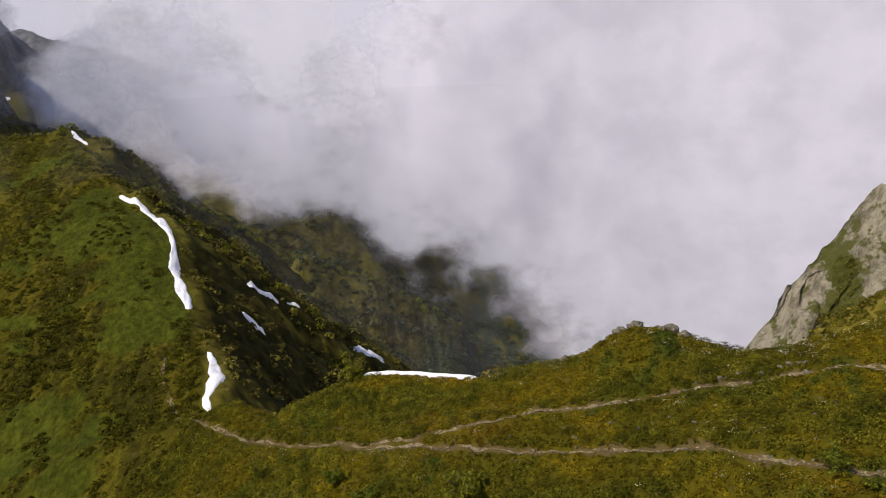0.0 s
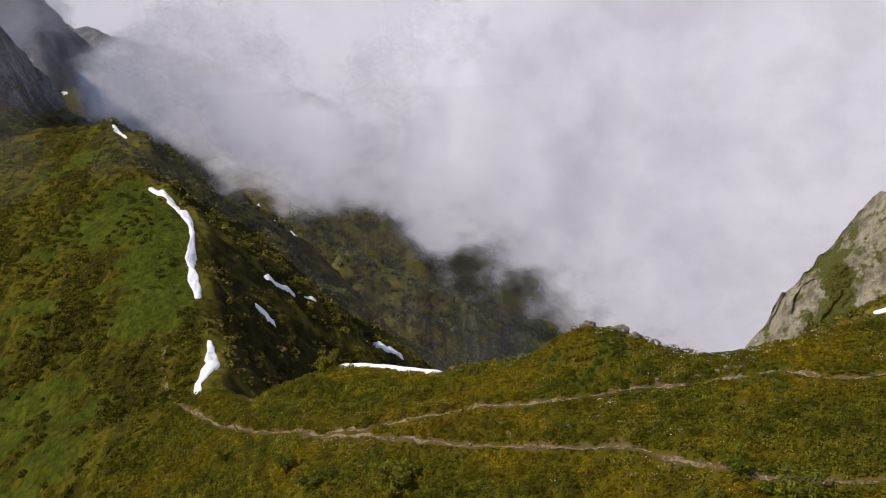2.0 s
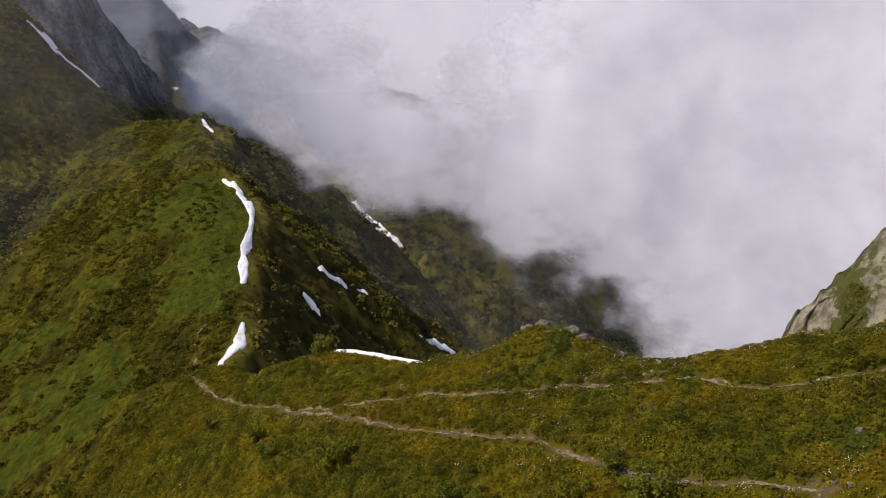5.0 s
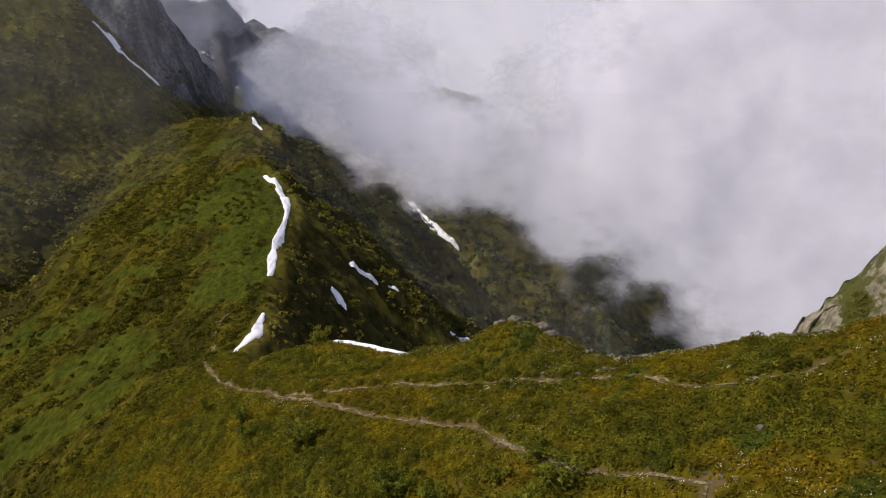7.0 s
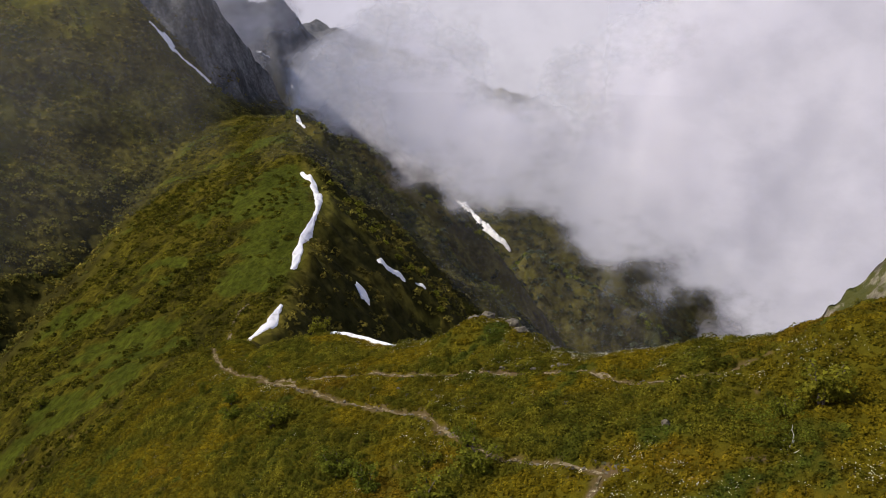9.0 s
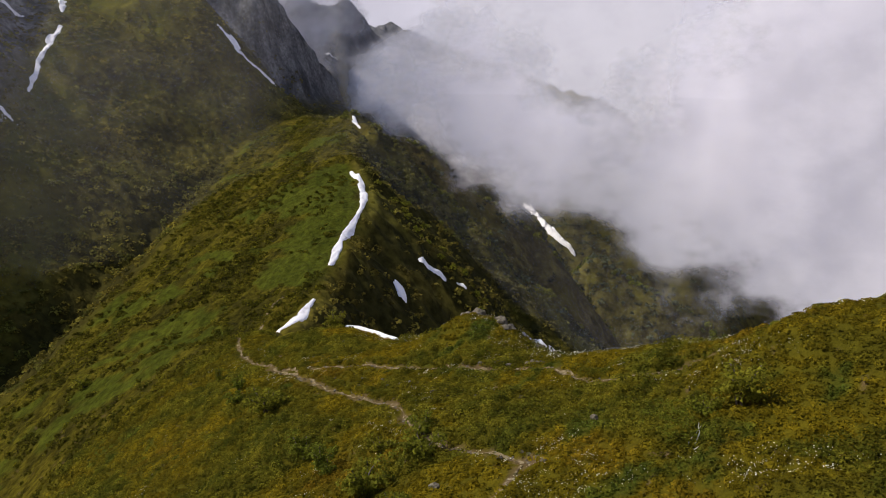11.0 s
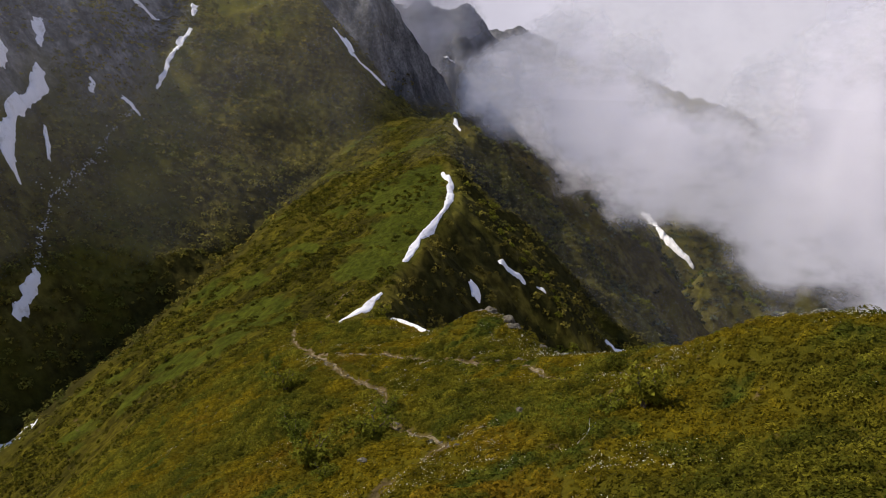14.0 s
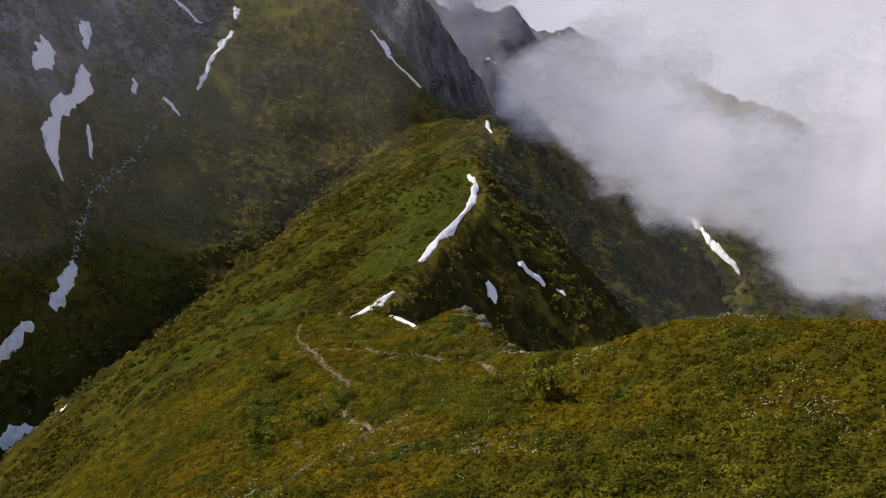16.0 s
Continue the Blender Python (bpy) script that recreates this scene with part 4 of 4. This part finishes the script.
heap("far_woods", rng, x, y, (1.8 + 2.6 * rng.random(len(x))) * (1 + 0.5 * step(600, 1000, rr)), 22, 1.35, MAT_SCRUB, "far dark scrub and small trees on the valley slopes", "woods", 0.9, (0.5, 1.9), woods=1.0)

# paler crowns standing along the ribs
for line, gap, size, name in ((RIB_A, 2.6, 1.5, "rib_bushes"), (RIB_B, 3.2, 2.1, "rib_bushes"), (RIB_C, 4.2, 2.7, "rib_bushes"), (RIB_D, 6.0, 3.2, "rib_bushes")):
    xs, ys = [], []
    for p, q in zip(line[:-1], line[1:]):
        m = max(2, int(math.hypot(q[0] - p[0], q[1] - p[1]) / gap))
        t = rng.random(m)
        xs.append(p[0] + (q[0] - p[0]) * t)
        ys.append(p[1] + (q[1] - p[1]) * t)
    x, y = np.concatenate(xs), np.concatenate(ys)
    x, y = x + rng.normal(size=len(x)) * gap, y + rng.normal(size=len(x)) * gap
    ok = off_snow(x, y) & ((x > -248) | (y > 600))
    x, y = x[ok], y[ok]
    heap(name, rng, x, y, size * (0.6 + 0.8 * rng.random(len(x))), 60, 0.3 * size, MAT_BUSH, "leafy birch bushes along the crest of a rib", "bushes", 1.0)


def tube(points, radii, sides=6):
    """A bent tapering stem."""
    p, rad = np.array(points, float), np.array(radii, float)
    way = np.gradient(p, axis=0)
    way /= np.linalg.norm(way, axis=1)[:, None]
    a = np.cross(way, [0.31, 0.77, 0.55])
    a /= np.linalg.norm(a, axis=1)[:, None]
    b = np.cross(way, a)
    ang = np.linspace(0, 2 * np.pi, sides, endpoint=False)
    co = p[:, None] + rad[:, None, None] * (np.cos(ang)[None, :, None] * a[:, None] + np.sin(ang)[None, :, None] * b[:, None])
    return co.reshape(-1, 3), grid_faces(len(p), sides, True)


def bush(seed, lean=0.0):
    """A leafy bush two metres wide and high: bent stems, and a ragged crown of leaf sprays."""
    rg = np.random.RandomState(seed)
    ob = tagged(new("bush"), "rounded green leafy bush among low shrubs", "bush", "bushes on the slope")
    tips = []
    for k in range(6):
        a, out = rg.uniform(0, 2 * np.pi), rg.uniform(0.25, 0.75)
        h = rg.uniform(0.9, 1.55)
        pts = [(0.12 * np.cos(a) * t + out * np.cos(a) * t ** 1.6 + 0.05 * rg.normal(), 0.12 * np.sin(a) * t + out * np.sin(a) * t ** 1.6 + 0.05 * rg.normal(), h * t - 0.25 * (t == 0))
               for t in np.linspace(0, 1, 6)]
        co, f = tube(pts, np.linspace(0.05, 0.015, 6))
        part("stem", array_mesh("stem", co, f), MAT_BARK, ob)
        tips.append(pts[-1])
        tips.append(pts[3])
    extra = rg.normal(size=(9, 3)) * np.array([0.42, 0.42, 0.28]) + np.array([lean, 0, 0.95])
    c = np.concatenate([np.array(tips), extra])
    c[:, 2] = np.maximum(c[:, 2] - 0.25, 0.05)
    co, f = leaves(rg, c, 0.26 + 0.26 * rg.random(len(c)), 60, 0.075, 0.85, 0.8)
    part("crown", array_mesh("crown", co, f, False), MAT_BUSH, ob)
    return ob


bushes = [bush(k) for k in (11, 12, 13, 14)]
placed = [False] * 4
BUSHES = [(1.3, 63.3, 5.0, 3.6), (-14, 72.2, 2.5, 2.8), (-25, 77.7, 1.9, 2.6), (30.5, 53.8, 2.8, 2.2), (33.6, 49.2, 4.2, 3.0), (18.4, 51.8, 3.8, 2.8),
          (55.8, 53.2, 4.0, 3.6), (31.6, 44.6, 4.2, 3.2), (37, 41.6, 2.2, 1.6), (-9.2, 67.2, 2.8, 2.2), (23.9, 48.5, 3.0, 2.4), (-78, 86, 4.0, 2.6),
          (-17, 96, 3.8, 3.4), (28, 51.2, 2.6, 2.0), (-60, 96, 2.2, 1.4), (-30, 103, 2.6, 2.2), (0, 66, 2.4, 1.8), (53.8, 52.2, 2.4, 2.0)]
for k, (bx, by, w, h) in enumerate(BUSHES):
    m = Matrix.Translation((bx, by, float(surface(bx, by)) - 0.15)) @ Matrix.Rotation(2.4 * k, 4, 'Z') @ Matrix.Diagonal((w / 2.1, w / 2.1, h / 1.75, 1))
    v = k % 4
    if placed[v]:
        copy_thing(bushes[v], m)
    else:
        placed[v] = m
for v in range(4):
    bushes[v].matrix_basis = placed[v]


def dead_birch(x, y):
    """A wind-bent birch with bare pale branches and few leaves."""
    rg = np.random.RandomState(5)
    ob = tagged(new("birch"), "wind-bent birch with bare pale branches and thin foliage", "tree")
    ob.location = (x, y, float(surface(x, y)))
    for k in range(7):
        a = rg.uniform(-0.9, 1.9)
        ln = rg.uniform(1.2, 2.6)
        pts, p, d = [], np.array([0, 0, -0.2]), np.array([np.cos(a), np.sin(a) * 0.8, 0.55])
        for s in range(8):
            pts.append(p.copy())
            p = p + d * ln / 8
            d = d + rg.normal(size=3) * 0.22 + np.array([0, 0, -0.03])
            d /= np.linalg.norm(d)
        co, f = tube(pts, np.linspace(0.07, 0.015, 8))
        part("branch", array_mesh("branch", co, f), MAT_BIRCH, ob)
    c = rg.normal(size=(70, 3)) * np.array([1.5, 1.2, 0.45]) + np.array([-0.6, 1.0, 1.3])
    co, f = leaves(rg, c, 0.25 + 0.35 * rg.random(70), 34, 0.055, 0.9, 0.9)
    part("crown", array_mesh("crown", co, f, False), MAT_BUSH, ob)


dead_birch(54.0, 47.8)

# ---- stones ----
def boulder_mesh(seed):
    bm = bmesh.new()
    bmesh.ops.create_icosphere(bm, subdivisions=3, radius=1)
    for v in bm.verts:
        p = v.co * 1.3 + Vector((seed * 7.1, 0, 0))
        v.co *= 1 + 0.45 * noise.noise(p) + 0.16 * noise.noise(p * 2.7)
        cut = noise.cell(v.co * 1.6 + Vector((seed, 3, 1)))
        v.co *= 1 - 0.10 * cut
        v.co.z *= 0.75
    me = bpy.data.meshes.new("boulder")
    bm.to_mesh(me)
    bm.free()
    me.materials.append(MAT_STONE)
    return me


boulders = [boulder_mesh(k) for k in range(5)]
rs = random.Random(4)
STONES = [(17.6, 82.0, 0.9, 0.7), (19.2, 81.8, 1.0, 0.8), (22.8, 81.0, 1.0, 0.95), (24.2, 80.2, 0.8, 0.6), (11.5, 85.0, 0.6, 0.5),
          (28.4, 80.2, 0.7, 0.4), (44.6, 47.6, 0.28, 0.2), (43.4, 48.4, 0.22, 0.16), (45.3, 46.8, 0.26, 0.2), (42.6, 48.9, 0.24, 0.16), (41.2, 48.2, 0.2, 0.14),
          (46.5, 52.2, 0.35, 0.4), (38.6, 43.8, 0.4, 0.45), (33.2, 68.9, 0.4, 0.3)]
STONES += [(24 + 0.9 * k + rs.uniform(-0.3, 0.3), 70.9 - 0.06 * k + rs.uniform(0.2, 0.9), rs.uniform(0.18, 0.42), rs.uniform(0.15, 0.35)) for k in range(12)]
STONES += [(-8 + 2.6 * k + rs.uniform(-1, 1), 75 - 0.9 * k + rs.uniform(-0.5, 0.9), rs.uniform(0.15, 0.34), rs.uniform(0.12, 0.3)) for k in range(18)]
for line, share in ((UPPER_TRAIL[7:], 0.8), (LOWER_TRAIL[1:], 1.0)):
    for p, q in zip(line[:-1], line[1:]):
        for _ in range(int(share * math.hypot(q[0] - p[0], q[1] - p[1]))):
            t, off, w = rs.random(), rs.gauss(0, 0.28), rs.uniform(0.07, 0.2)
            STONES.append((p[0] + (q[0] - p[0]) * t, p[1] + (q[1] - p[1]) * t + off, w, w * rs.uniform(0.5, 0.9)))
for k, (sx, sy, w, h) in enumerate(STONES):
    ob = tagged(new("boulder", boulders[k % 5]), "weathered grey lichen-spotted rock among the shrubs" if w > 0.5 else "small pale stone beside the footpath", "rock", "rocks on the slope")
    ob.matrix_basis = Matrix.Translation((sx, sy, float(surface(sx, sy)) + 0.15 * h)) @ Matrix.Rotation(rs.uniform(0, 6), 4, 'Z') @ Matrix.Diagonal((w, w * 0.8, h, 1))

# pale stones and water thread in the western gully
rg = np.random.RandomState(8)
STREAM = [(-236, 160), (-219, 137), (-203, 118), (-190.5, 105.5), (-175, 95.5), (-159, 88)]
t = rg.random(420) * 5
i = np.minimum(t.astype(int), 4)
P = np.array(STREAM, float)
q = P[i] + (P[i + 1] - P[i]) * (t - i)[:, None] + rg.normal(size=(420, 2)) * (0.35 + 1.3 * (rg.random(420) < 0.2))[:, None]
octa = np.array([(1, 0, 0), (0, 1, 0), (-1, 0, 0), (0, -1, 0), (0, 0, 0.8), (0, 0, -0.8)], float)
octf = np.array([(0, 1, 4), (1, 2, 4), (2, 3, 4), (3, 0, 4), (1, 0, 5), (2, 1, 5), (3, 2, 5), (0, 3, 5)])


def dots(name, x, y, lift, size, material, label, category, squash=1.0):
    c = np.stack([x, y, surface(x, y) + lift], 1)
    turn = rg.random(len(x)) * 6.28
    ca, sa = np.cos(turn)[:, None], np.sin(turn)[:, None]
    o = octa[None] * size[:, None, None] * (0.7 + 0.6 * rg.random((len(x), 6, 1)))
    o = np.stack([o[..., 0] * ca - o[..., 1] * sa, o[..., 0] * sa + o[..., 1] * ca, o[..., 2] * squash], -1)
    f = (octf[None] + 6 * np.arange(len(x))[:, None, None]).reshape(-1, 3)
    me = array_mesh(name, (c[:, None] + o).reshape(-1, 3), f, False)
    me.materials.append(material)
    return tagged(new(name, me), label, category, kind="stuff")


n = Nodes("wet_stones")
MAT_WET = n.finish(n.mix(n.noise(0.4, 4), (0.30, 0.29, 0.28), (0.62, 0.62, 0.63)), 0.6)
dots("stream_stones", q[:, 0], q[:, 1], 0.2 + 0 * q[:, 0], 0.16 + 0.28 * rg.random(420), MAT_WET, "pale stones and white water of a gully stream", "stream")

# white blossom in clusters on some of the shrubs
x, y = scatter(rg, -40, 88, 24, 100, 1.0)
_, ins, dd, _, rr = cover(x, y)
td = trail_distance(x, y)
odds = 0.75 * step(0.25, 0.6, fbm(x + 200, y, 10, 3) + 0.5 * step(-8, -3, dd) * step(-18, 0, x) + 0.25 * step(0.6, 1.2, td) * step(4, 2, td) + 0.10 * step(30, 50, x)) + 0.012
ok = (ins > 0.6) & (rr > 28) & (rr < 130) & (rg.random(len(x)) < odds) & (td > 0.9) & (x > -32)
x, y = x[ok], y[ok]
many = rg.randint(3, 15, len(x))
wide = np.repeat(0.16 + 0.34 * rg.random(len(x)), many)
x, y = np.repeat(x, many) + wide * rg.normal(size=many.sum()), np.repeat(y, many) + wide * rg.normal(size=many.sum())
dots("blossom", x, y, 0.28 + 0.22 * rg.random(len(x)), 0.018 + 0.028 * rg.random(len(x)) ** 2, MAT_FLOWER, "small white blossom clusters on the low shrubs", "flowers")

# low shrubs on the apron below the crag
rng = np.random.RandomState(21)
x, y = scatter(rng, 46, 92, 98, 126, 0.9)
ok = (-along(x, y, CREST)[0] > 4) & off_snow(x, y)
x, y = x[ok], y[ok]
heap("apron_shrubs", rng, x, y, 0.45 + 0.3 * rng.random(len(x)), 50, 0.13, MAT_SHRUB, "green shrubs below the rock crag", "shrubs", 0.7, (0.8, 1.3), 0.4, 0.2, 0.7)

# turf and grass tufts of the crag
pick = (crag_turf > 0.52) & (rg.random(len(crag_x)) < 0.5)
c = np.stack([crag_x[pick], crag_y[pick] - 0.1, crag_z[pick]], 1)
co, f = leaves(rg, c, 0.25 + 0.25 * rg.random(len(c)), 9, 0.11, 0.8)
turf_mesh = array_mesh("turf", co, f, False)
give(turf_mesh, "tone", 0.8 + 0.6 * rg.random(len(co)))
give(turf_mesh, "green", np.full(len(co), 0.85))
part("turf", turf_mesh, MAT_SHRUB, crag_thing, "green turf in the crag's gully")
